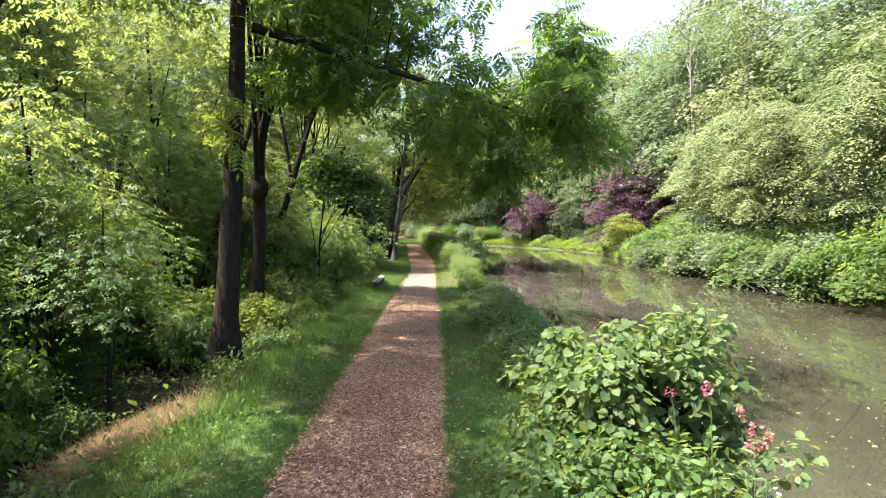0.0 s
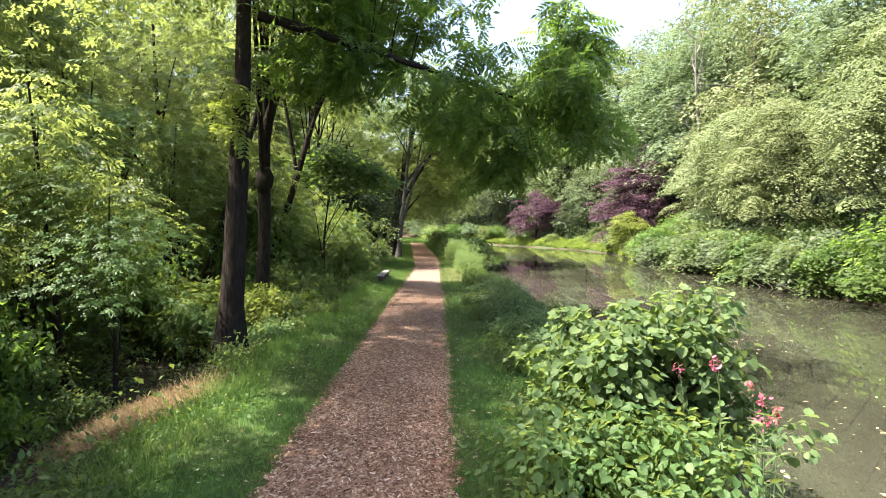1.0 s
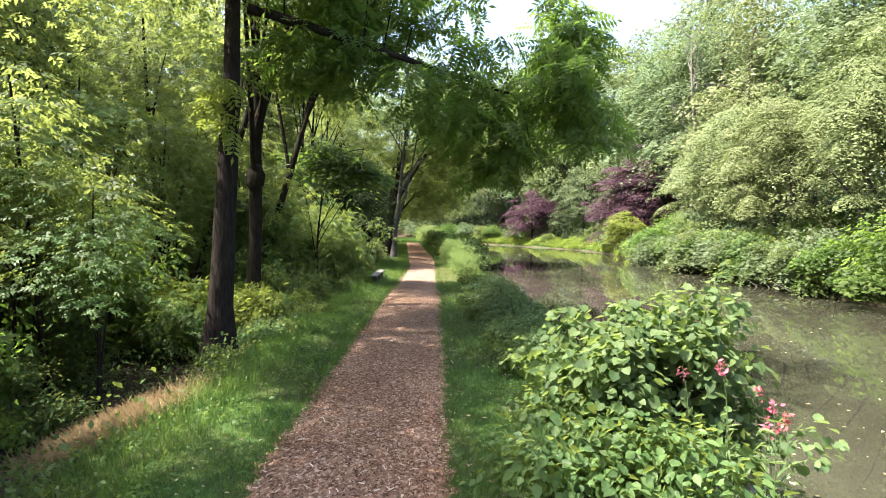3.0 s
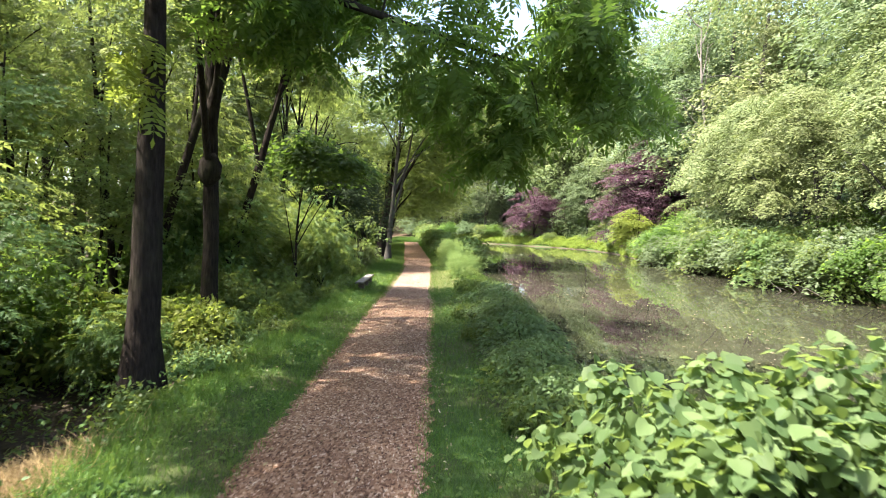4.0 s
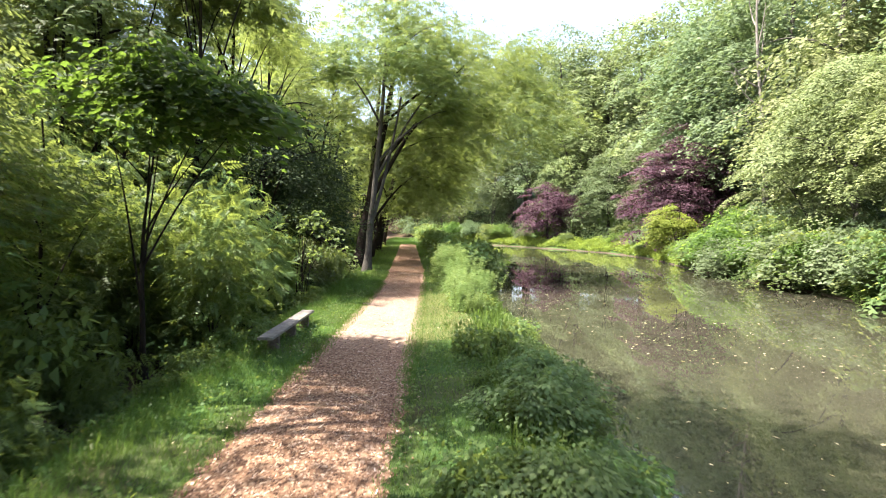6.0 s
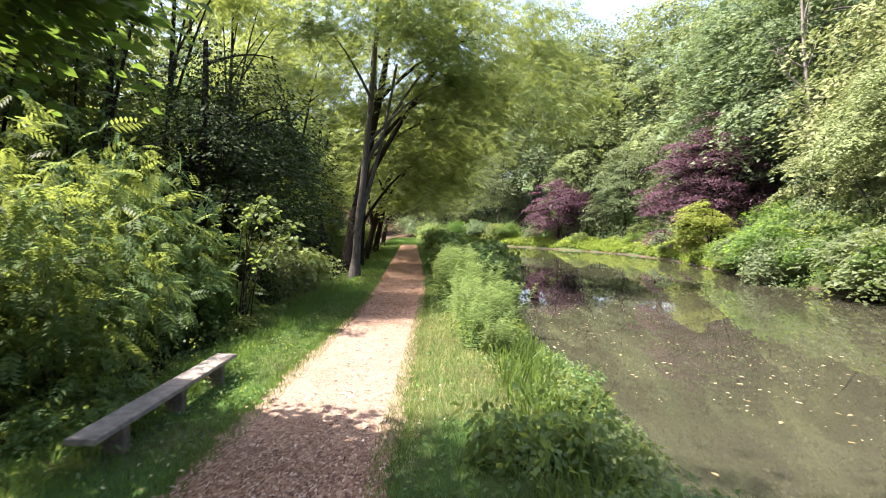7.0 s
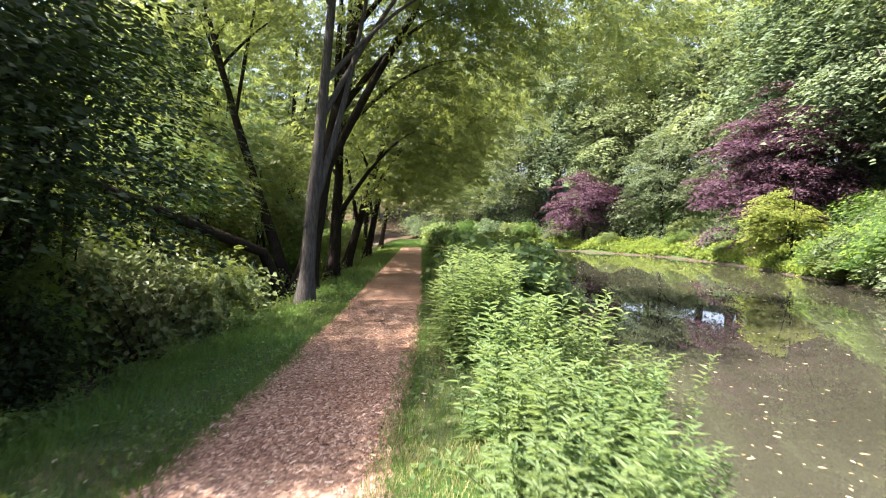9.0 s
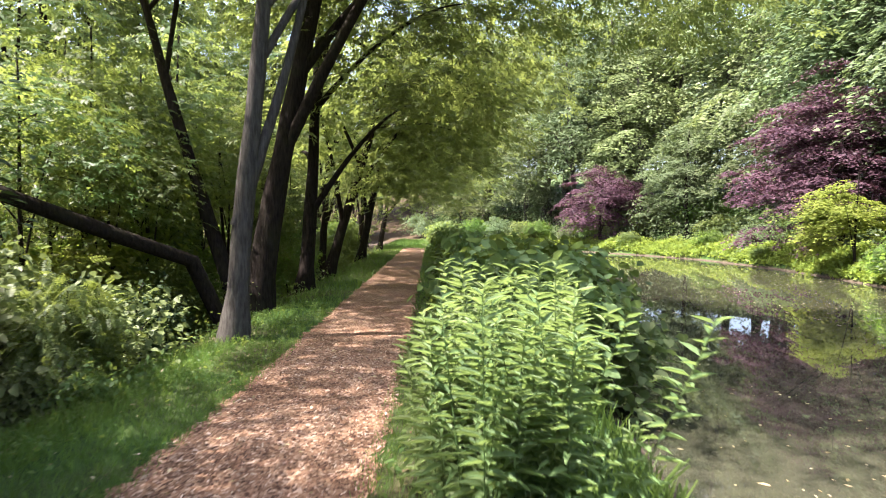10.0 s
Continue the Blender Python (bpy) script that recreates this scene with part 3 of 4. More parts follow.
def dead_tree():
    ob = thing("dead_tree", "tall half-dead tree with bare grey branches", "tree", at=(30.5, 66.5, float(land(30.5, 66.5)) - .2))
    r = np.random.default_rng(88)
    line = stem_line(r, 23, (-1.2, 0, 0), 0.8)
    piece("trunk", mesh_of("trunk", *tube(line, flare(14, 0.3, 0.07), 8, 0.06, 2), M_DEAD, True), ob)
    for i in range(13):
        a = line[5 + i % 9]
        tip = a + np.array([2.6 * r.standard_normal(), 1.6 * r.standard_normal(), 2.0 + 2.5 * r.random()])
        limb_line = bezier(a, a + (tip - a) * (.5, .5, .2), a + (tip - a) * (.8, .8, .6), tip, 8)
        limb = piece("limb", mesh_of("limb", *tube(limb_line, np.linspace(.09, .02, 8), 5, 0.05, i), M_DEAD, True), ob)
        for j in range(4):
            b0 = limb_line[3 + j]
            b1 = b0 + np.array([0.9 * r.standard_normal(), 0.7 * r.standard_normal(), 0.9 * r.random() + .2])
            piece("twig", mesh_of("twig", *tube(bezier(b0, b0 * .6 + b1 * .4, b0 * .3 + b1 * .7 + (0, 0, .15), b1, 5), np.linspace(.03, .01, 5), 4, 0, j), M_DEAD, True), limb)


dead_tree()


def strewn(r, n, place):
    """n places from the function, dropped onto the land."""
    x, y = place(r, n)
    return np.stack([x, y, land(x, y)], -1)


def stuff(name, chunks, material, label, category):
    return tagged(new(name, mesh_of(name, *joined(chunks), material)), label, category, "", "stuff")


def bank_herbs():
    """Bright herbs along the low far bank."""
    r = np.random.default_rng(21)

    def spot(r, n):
        y = 58 + 64 * r.random(n)
        return far_bank(y) + 0.1 + 3.2 * r.random(n) ** 1.4, y
    p = strewn(r, 30000, spot)
    hgt = (0.25 + 0.75 * r.random(30000)) * (0.65 + 0.5 * wob(p[:, 0], p[:, 1], 0.9))
    p[:, 2] += np.maximum(hgt, 0.03)
    stuff("herbs", [spread(*FAR, p, r.standard_normal((30000, 3)) + (0, 0, 0.4), r.standard_normal((30000, 3)) * .5 + (0, 0, 1), 0.18 + 0.2 * r.random(30000))], L_YELLOW,
          "bright yellow-green herbs covering the low far bank", "herbs")


bank_herbs()

# towpath trees
T1 = make_tree("tall dark-barked walnut tree with a bough over the towpath", (-3.25, 13.6, -0.25), 16, 0.26, (0.42, 0.3, 0), (6.0, 4.6, 3.4), L_WALNUT, 11, None, 0.4, 92, 60, TWIG, 0.6, 4, crown_at=(1.2, 0.6, 12.3), clump=1.4, sides=16)


def walnut_bough(tree):
    """The long bough over the path with hanging compound leaves."""
    r = np.random.default_rng(12)
    o = np.array(tree.location)
    main = bezier((-2.75, 13.8, 7.0), (-1.0, 14.2, 6.7), (1.2, 15.0, 6.1), (4.4, 15.7, 5.4), 16)
    bough = piece("bough", mesh_of("bough", *tube(main - o, np.linspace(0.12, 0.02, 16), 8, 0.08, 3), M_BARK, True), tree, "dark bough reaching over the path")
    lowest = lambda x: np.interp(x, [-2.4, -1.2, 0, 1.2, 2.0, 2.7, 3.3, 3.9, 4.4, 4.8, 5.3, 6.0], [6.1, 5.9, 5.8, 5.3, 4.4, 3.75, 3.95, 5.3, 4.9, 4.1, 3.85, 4.9])
    n = 235
    x = -2.2 + 7.1 * r.random(n)
    z = lowest(x) + (np.where(x > 2.8, 3.0, 4.6)) * r.random(n) ** 1.3 + 0.1
    y = 15.4 + 1.1 * r.standard_normal(n).clip(-1.5, 1.5)
    keep = ~((x > 2.6) & (x < 3.9) & (z > 6.3)) & (r.random(n) < np.interp(x, [-2.0, -1.4, 1.0, 1.6, 3.1, 3.4, 4.1, 4.3], [1, .42, .42, .62, .62, .45, .45, 1]))
    c = np.stack([x, y, z], -1)[keep]
    for i in range(22):
        tip = c[r.integers(0, len(c))]
        a = main[int(np.argmin(np.linalg.norm(main - tip, axis=1)))]
        tw = bezier(a, a + (tip - a) * .3 + (0, 0, .25), a + (tip - a) * .7 + (0, 0, .3), tip, 7)
        piece("twig", mesh_of("twig", *tube(tw - o, np.linspace(0.025, 0.006, 7), 5, 0.05, i), M_BARK, True), bough)
    v, f = clumps_to_leaves(r, c, 0.5 + 0.28 * r.random(len(c)), 21, FINE, 0.5, 0.4, 0.45)
    piece("bough_foliage", mesh_of("bough_foliage", v - o, f, L_WALNUT), tree, "hanging green pinnate leaves")


walnut_bough(T1)


def trunk_sprig(tree):
    """Short leafy shoot on the walnut's trunk."""
    r = np.random.default_rng(19)
    c = np.array([(0.15, -0.35, 5.6), (0.4, -0.4, 5.45), (-0.2, -0.4, 5.35), (0.1, -0.45, 5.0), (0.35, -0.4, 4.75)])
    piece("shoot", mesh_of("shoot", *clumps_to_leaves(r, c, np.full(5, 0.3), 9, FINE, 0.42, 0.5, 0.4), L_YELLOW), tree, "bright green shoot on the trunk")


trunk_sprig(T1)
# Added tree: its crown, mostly above view, shades the water.
make_tree("tall slim tree added to cast shade from a high crown", (-6.9, 20.2, float(land(-6.9, 20.2)) - .1), 16, 0.16, (3.4, 1.0, 0), (4.2, 4.2, 2.4), L_WOOD, 121, None, 0.36, 75, 55, TWIG, 0.6, 5, crown_at=(4.6, 1.6, 13.2), clump=1.3)
KNOTTED = make_tree("slim dark tree with a knotted trunk among undergrowth", (-4.05, 18.5, -0.7), 15, 0.23, (0.1, 0.2, 0), (4.0, 4.0, 4.5), L_WOOD, 12, None, 0.36, 60, 55, TWIG, 0.4, 6, clump=1.3, crown_at=(-0.3, -2.2, 9.0))


def knot_and_fork(tree):
    """Second stem that parts from the trunk above head height, and the burl below it."""
    line = bezier((0.02, 0.05, 5.6), (0.1, 0.1, 6.6), (0.7, 0.2, 7.6), (1.3, 0.4, 11.5), 10)
    piece("limb", mesh_of("limb", *tube(line, np.linspace(0.17, 0.06, 10), 9, 0.06, 4), M_BARK, True), tree, "second stem forking from the trunk")
    bm = bmesh.new()
    bmesh.ops.create_icosphere(bm, subdivisions=3, radius=1.0)
    for v in bm.verts:
        d = v.co.normalized()
        v.co = Vector((d.x * 0.27, d.y * 0.26, d.z * 0.42)) * (1 + 0.16 * noise.noise(d * 2.3) + 0.07 * noise.noise(d * 6))
    me = bpy.data.meshes.new("burl")
    bm.to_mesh(me)
    bm.free()
    for f in me.polygons:
        f.use_smooth = True
    me.materials.append(M_BARK)
    piece("burl", me, tree, "rough swollen burl", Matrix.Translation((0.07, -0.06, 4.5)))


knot_and_fork(KNOTTED)
make_tree("dark leaning tree behind the undergrowth", (-5.3, 22.0, -0.9), 14, 0.17, (2.9, 0.2, 0), (3.6, 3.6, 4.5), L_WOOD, 13, None, 0.36, 90, 55, TWIG, 0.5, 5, clump=1.3)
make_tree("dark leaning trunk at the wood's edge", (-6.4, 8.0, -1.0), 13, 0.15, (2.6, 0.8, 0), (3.2, 2.8, 3.6), L_WOOD, 17, None, 0.3, 88, 70, TWIG, 0.5, 7, clump=1.2, crown_at=(2.6, 1.9, 9.2))
make_tree("large-leaved young tree beside the bench, shade in its leaf colour", (-3.7, 26.0, -0.3), 5.2, 0.06, (0.2, -0.2, 0), (2.9, 1.3, 1.7), L_IN_SHADE, 18, None, 0.17, 95, 42, OVATE, 0.3, 7, crown_at=(0.35, -0.3, 5.0), clump=0.72, lobes=13)
T4 = make_tree("grey-trunked tree leaning beside the towpath", (-1.95, 46.0, -0.1), 16, 0.2, (0.9, 0.5, 0), (5.6, 5.0, 6.2), L_WOOD, 14, M_BARK_GREY, 0.36, 180, 55, TWIG, 0.4, 5, crown_at=(1.2, 0.3, 11.4), clump=1.3)
fork_line = bezier((-1.9, 46.05, 2.0), (-1.6, 46.2, 3.2), (-1.0, 46.5, 4.8), (-0.3, 47.0, 9.5), 12) - np.array(T4.location)
piece("limb", mesh_of("limb", *tube(fork_line, np.linspace(0.13, 0.05, 12), 8, 0.07, 9), M_BARK_GREY, True), T4, "second stem forking low from the trunk")
make_tree("thick dark tree beside the towpath", (-3.0, 50.0, -0.2), 16, 0.34, (2.0, 1.0, 0), (8.6, 5.6, 6.6), L_WOOD, 15, None, 0.36, 260, 60, TWIG, 0.35, 6, crown_at=(5.4, 1.0, 10.4), clump=1.4, lobes=14)
make_tree("dark tree leaning away from the towpath", (-3.6, 50.6, -0.3), 14, 0.2, (-3.6, 0.4, 0), (4.0, 4.0, 4.0), L_WOOD, 16, None, 0.36, 60, 60, TWIG, 0.5, 5, clump=1.3)
for i, (x, y, h, rad, lx) in enumerate([(-3.1, 55, 14, 0.26, 0.6), (-3.5, 60, 13, 0.24, 2.8), (-4.9, 64.5, 13, 0.2, 0.7), (-4.2, 72, 13, 0.26, 2.0), (-5.4, 78, 13, 0.22, 0.8), (-5.2, 87, 13, 0.25, 1.6)]):
    make_tree("dark tree arching over the shaded towpath", (x, y, float(land(x, y)) - .1), h, rad, (lx, 0.5, 0), (6.6, 4.6, 5.6), L_WOOD, 20 + i, None, 0.4, 170, 45, TWIG, 0.3, 7, crown_at=(3.6, 0.5, h * 0.6), lobes=20, clump=1.4, base=-0.7, group="arching towpath trees")

# woodland to the landward side, with a gap where the sun comes in
wood = [make_tree("woodland tree with thin dark trunk and airy leaves", O, 18, 0.17, (0.8 - i, 0.4, 0), (4.2, 4.2, 8.0), L_WOOD, 100 + i, None, 0.46, 105, 26, TWIG, 0.12, 6, crown_at=(0, 0, 10), clump=1.3, lobes=18, group="woodland trees") for i in range(3)]
spots = []
q = random.Random(9)
for i in range(60):
    y = -12 + 2.3 * i + q.uniform(-1, 1)
    d = q.choice([8, 10.5, 13, 16, 20, 25])
    x = float(path_x(min(y, 110))) - d + q.uniform(-1, 1)
    lands = y + 0.25 * d
    if not (25 < lands < 37 and d < 15.5) and not (y < 11 and d < 7.9) and not (11 < y < 17 and d < 15) and not (40 < y < 60 and d < 26):
        spots.append((x, y, q.uniform(0.8, 1.2)))
# The first tree is added to shade the verge near the bench.
spots += [(-8.6, 22.8, 0.8), (-9.6, 35.0, 0.85), (-9.2, 38.4, 0.9), (-12.5, 37.2, 1.15), (-8.5, 2.6, 0.9), (-8.2, 5.2, 0.85), (-11.0, 4.0, 1.0), (-9.0, -0.5, 0.9), (-7.6, -3.5, 0.9), (-6.8, 0.5, 0.7),
          (-27, 47, 1.4), (-28, 53, 1.4), (-26, 41, 1.4), (-13, 64, 1.2), (-17, 34, 1.25), (-18.5, 29, 1.3), (-18, 24, 1.3), (-8.5, 67, 1.2), (-15, 60, 1.3)]
spots = [(-13.5 if (6 < y < 10.5 and x > -7.5) or (15 < y < 20 and x > -9.5) else x, y, size) for x, y, size in spots]      # a gap that lets the sun onto the dry grass
plant(wood, spots, 10)

# saplings, and the hollow's trees with its shade put into their leaf colour
sapling = [make_tree("slender woodland sapling with fresh green leaves", O, 8, 0.06, (0.5 - .5 * i, 0.3, 0), (2.2, 2.2, 3.4), (L_WOOD, L_SHRUB)[i], 110 + i, None, 0.3, 50, 30, TWIG, 0.1, 5, crown_at=(0, 0, 4.4), clump=0.9, lobes=14, group="woodland saplings") for i in range(2)]
spots = []
for i in range(44):
    y = 3 + 1.6 * i + q.uniform(-.6, .6)
    d = q.choice([6.2, 7.4, 8.6, 10, 12])
    if not (y < 20 and d < 9) and not (40 < y < 48 and d < 13) and not (26 < y < 36 and d < 8.6):
        spots.append((float(path_x(y)) - d, y, q.uniform(0.6, 0.8) if 24 < y < 36 and d < 8 else q.uniform(0.7, 1.25)))
# From (-6.6, 24.2) on: saplings added to shade the verge, last out of view.
spots += [(-6.8, 47.6, 1.0), (-8.6, 45.2, 1.1), (-6.2, 49.6, 0.9), (-10, 47.6, 0.8), (-9.4, 43.2, 1.0), (-12, 44.4, 1.3), (-7.0, 52.5, 1.25), (-8.6, 56, 1.5), (-11, 50, 1.0), (-12.5, 55.5, 1.7), (-13.5, 47, 1.5), (-6.6, 57.5, 1.3), (-9.6, 60, 1.6), (-16, 51, 1.8), (-16, 43.5, 1.7), (-7.2, 10.8, 0.9), (-7.0, 13.0, 0.8), (-6.2, 12.7, 1.1), (-9.6, 19.4, 1.3), (-6.6, 24.2, 1.2), (-5.7, 26.2, 0.95), (-5.6, 21.2, 1.1), (-4.9, 12.1, 0.72), (-4.8, 7.6, 0.68)]
plant(sapling, spots, 16)
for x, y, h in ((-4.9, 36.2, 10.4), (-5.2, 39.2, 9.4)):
    make_tree("dense tree with the hollow's shade in its leaf colour", (x, y, float(land(x, y)) - .1), h, 0.2, (0.5, 0, 0), (3.1, 3.1, h * 0.45), L_HOLLOW_SHADE, int(y * 3), None, 0.11, 170, 110, LEAF, 0.15, 9, crown_at=(0.6, 0, h * 0.52), clump=0.9, lobes=16, group="hollow trees")


# Slim trees added here and below; crowns above view shade the path.
make_tree("tall slim tree added to cast shade from a high crown", (-7.4, 39.2, float(land(-7.4, 39.2)) - .1), 15, 0.15, (0.8, 0.2, 0), (2.8, 4.4, 2.0), L_WOOD, 119, None, 0.36, 70, 50, TWIG, 0.6, 6, crown_at=(0.9, 0.6, 12.0), clump=1.1)
# Added tree; the unseen crown is shaped to shade path and near verge.
make_tree("leaning wood-edge tree added to shade path and verge", (-6.9, 4.2, float(land(-6.9, 4.2)) - .1), 13, 0.16, (2.8, 1.0, 0), (1.7, 3.2, 2.2), L_WOOD, 127, None, 0.3, 70, 70, TWIG, 0.6, 6, crown_at=(2.8, 1.0, 9.6), clump=1.2)

make_tree("tall slim tree added to cast shade from a high crown", (-7.6, 44.6, float(land(-7.6, 44.6)) - .1), 15, 0.14, (0.8, 0.4, 0), (2.4, 2.8, 2.0), L_WOOD, 122, None, 0.36, 30, 50, TWIG, 0.6, 5, crown_at=(1.2, 0.9, 12.6), clump=1.1)
make_tree("tall slim tree added to cast shade from a high crown", (-7.0, 35.4, float(land(-7.0, 35.4)) - .1), 15, 0.14, (0.6, 0.2, 0), (2.7, 3.0, 2.0), L_WOOD, 118, None, 0.36, 75, 50, TWIG, 0.6, 6, crown_at=(0.8, 0.7, 12.2), clump=1.1)

# understorey
under = [make_shrub("tangled green shrub in the woodland understorey", (1.7, 1.7, 1.9), (L_SHRUB, L_WOOD, L_WALNUT)[i], FAR, 0.15, 58, 84, 140 + i, 6, 0.46, group="understorey shrubs") for i in range(3)]
spots = []
for i in range(95):
    y = 1.0 + 0.9 * i + q.uniform(-.5, .5)
    d = q.choice([4.6, 5.6, 7, 9, 11])
    if (6.5 < y < 16 and d < 6.5) or (40.5 < y < 47 and d < 7.5):
        continue
    spots.append((float(path_x(y)) - d + q.uniform(-.4, .4), y, q.uniform(0.6, 1.15) * (0.75 if d < 5 else 1.1)))
spots += [(-7.5, 13.2, 1.1), (-8.8, 15, 1.2), (-6.8, 16.4, 1.0), (-9.5, 11.5, 1.2), (-8.3, 17.5, 1.2), (-10.5, 13.5, 1.3), (-3.8, 28.6, 0.55), (-4.4, 6.7, 0.55), (-5.0, 8.4, 0.6), (-3.8, 5.4, 0.42), (-5.3, 10.4, 0.6), (-6.2, 9.4, 0.8)]
plant(under, spots, 11, (0.8, 1.5))
sumac = [make_shrub("sumac thicket with long pale pinnate leaves", (1.7, 1.7, 2.1), L_SHRUB, pinnate(6, 0.28, 0.32), 0.32, 66, 19, 150 + i, 6, 0.6, group="sumac thicket", droop=0.4) for i in range(2)]
plant(sumac, [(-4.1, 31.3, 1.3), (-4.2, 33.4, 1.25), (-5.6, 32.6, 1.8), (-5.8, 29.6, 1.6), (-3.5, 23.6, 0.6), (-3.2, 20.6, 0.6), (-3.1, 16.4, 0.5), (-7.2, 31.0, 1.9), (-3.5, 43.7, 0.7), (-4.6, 16.0, 0.7)], 12)

tall_sumac = make_shrub("tall sumac with spreading sprays of pinnate leaves", (2.2, 2.2, 3.3), L_SHRUB, pinnate(6, 0.28, 0.32), 0.36, 90, 18, 155, 7, 0.6, group="sumac thicket", droop=0.4, lobes=16)
plant([tall_sumac], [(-4.3, 33.1, 1.0), (-3.3, 28.4, 0.92), (-7.4, 30.4, 1.1), (-6.6, 34.2, 1.05)], 17)


# ---- plants on the near bank ----
big = make_shrub("broad-leaved bush with sunlit leaves on the canal bank", (1.45, 1.6, 1.6), L_BUSH, HEART, 0.105, 110, 62, 160, 18, 0.36, 0.6, lobes=15)
big.matrix_basis = at_place(3.65, 7.5, 1.0, 0)
sprawl = make_shrub("low sprawling bramble at the bush's foot", (1.5, 2.2, 0.75), L_SHRUB, OVATE, 0.095, 150, 36, 161, 14, 0.34, 0.6, lobes=26)
sprawl.matrix_basis = at_place(3.2, 6.9, 1.0, 0)
pale_bush = make_shrub("light green leafy shrub at the dark wood's edge", (1.15, 1.1, 1.35), L_PALE, OVATE, 0.1, 60, 40, 162, 7, 0.36, 0.6, group="pale shrubs", lobes=12)
# Bright leaf colour stands in for sunlight on these shrubs.
fresh = make_shrub("yellow-green shrub coloured as if sunlit at the wood's edge", (1.0, 1.0, 1.1), L_YELLOW, FAR, 0.15, 60, 60, 164, 6, 0.36, 0.6, group="fresh shrubs", lobes=14)
plant([fresh], [(-4.9, 18.9, 1.3), (-5.6, 17.0, 1.5), (-3.3, 16.4, 0.9), (-4.0, 17.2, 1.2), (-2.9, 19.6, 0.6), (-4.6, 20.6, 1.0), (-6.5, 48.5, 1.8), (-8.5, 47, 2.0), (-7.5, 51, 2.0), (-5.2, 48.3, 1.3), (-10.5, 49.5, 2.2), (-8.2, 54, 2.0)], 33)
plant([pale_bush], [(-3.6, 44.6, 1.2), (-4.6, 42.9, 1.4), (-3.2, 43.0, 0.6), (-5.7, 44.6, 1.45), (-6.6, 43.2, 1.6), (-5.6, 46.4, 1.3)], 31)
# These shrubs carry the hollow's shade in their leaf colour.
shade_shrub = make_shrub("dense shrub with the hollow's shade in its leaf colour", (1.8, 1.8, 2.3), L_HOLLOW_SHADE, LEAF, 0.14, 80, 70, 163, 7, 0.5, 0.6, group="hollow shrubs", lobes=14)
plant([shade_shrub], [(-6.2, 35.6, 1.2), (-6.8, 38.4, 1.4), (-7.2, 41.0, 1.4), (-4.4, 38.4, 0.8), (-4.7, 46.6, 0.8), (-8.4, 36.6, 1.7)], 32)


def flower_spikes():
    """Pink-red flower heads on thin stems at the bush's foot."""
    r = np.random.default_rng(165)
    for i in range(9):
        x, y = 4.35 + 0.3 * r.standard_normal(), 6.6 + 0.4 * r.standard_normal()
        h = 1.3 + 0.35 * r.random()
        ob = thing("wildflower", "tall wildflower with a pink-red flower head", "flower", "bank wildflowers", (x, y, float(land(x, y))))
        line = bezier((0, 0, -.05), (0, 0, h * .4), (.05, .03, h * .7), (.08 * r.standard_normal(), .08, h), 6)
        piece("stem", mesh_of("stem", *tube(line, np.linspace(.006, .003, 6), 4, 0, i), L_HERB, True), ob)
        n = 14
        t = r.random(n)
        p = line[-1] + np.stack([.02 * r.standard_normal(n), .02 * r.standard_normal(n), -.13 * t], -1)
        piece("flower", mesh_of("flower", *spread(*oval(.6), p, r.standard_normal((n, 3)) + (0, 0, .5), r.standard_normal((n, 3)) + (0, 0, 1), np.full(n, .05)), L_PINK), ob, "pink-red flower head")["kind"] = "stuff"
        n = 16
        t = r.random(n) * .8
        p = np.stack([np.interp(t, np.linspace(0, 1, 6), line[:, k]) for k in range(3)], -1)
        piece("leaves", mesh_of("leaves", *spread(*LANCE, p, r.standard_normal((n, 3)) + (0, 0, .4), r.standard_normal((n, 3)) * .3 + (0, 0, 1), .1 + .06 * r.random(n)), L_HERB), ob)


flower_spikes()
tufts = [make_shrub("low leafy weeds on the canal bank", (0.7, 0.9, 0.42), (L_SHRUB, L_HERB)[i % 2], LEAF, 0.088, 36, 34, 170 + i, 6, 0.24, 0.6, "weeds", "weeds", "bank weeds") for i in range(3)]
spots = []
for i in range(64):
    y = 1.5 + 0.5 * i + q.uniform(-.2, .2)
    if 6 < y < 10.5:
        continue
    spots.append((float(path_x(y)) + (q.choice([3.2, 3.4]) if 26.5 < y < 32 else q.choice([2.4, 2.9, 3.4])) + q.uniform(-.2, .2), y, q.uniform(0.6, 1.15)))
spots += [(float(path_x(y)) - q.uniform(2.5, 3.6), y + q.uniform(-.4, .4), q.uniform(0.45, 0.95)) for y in range(3, 45) if not 7 < y < 12]
plant(tufts, spots, 13)


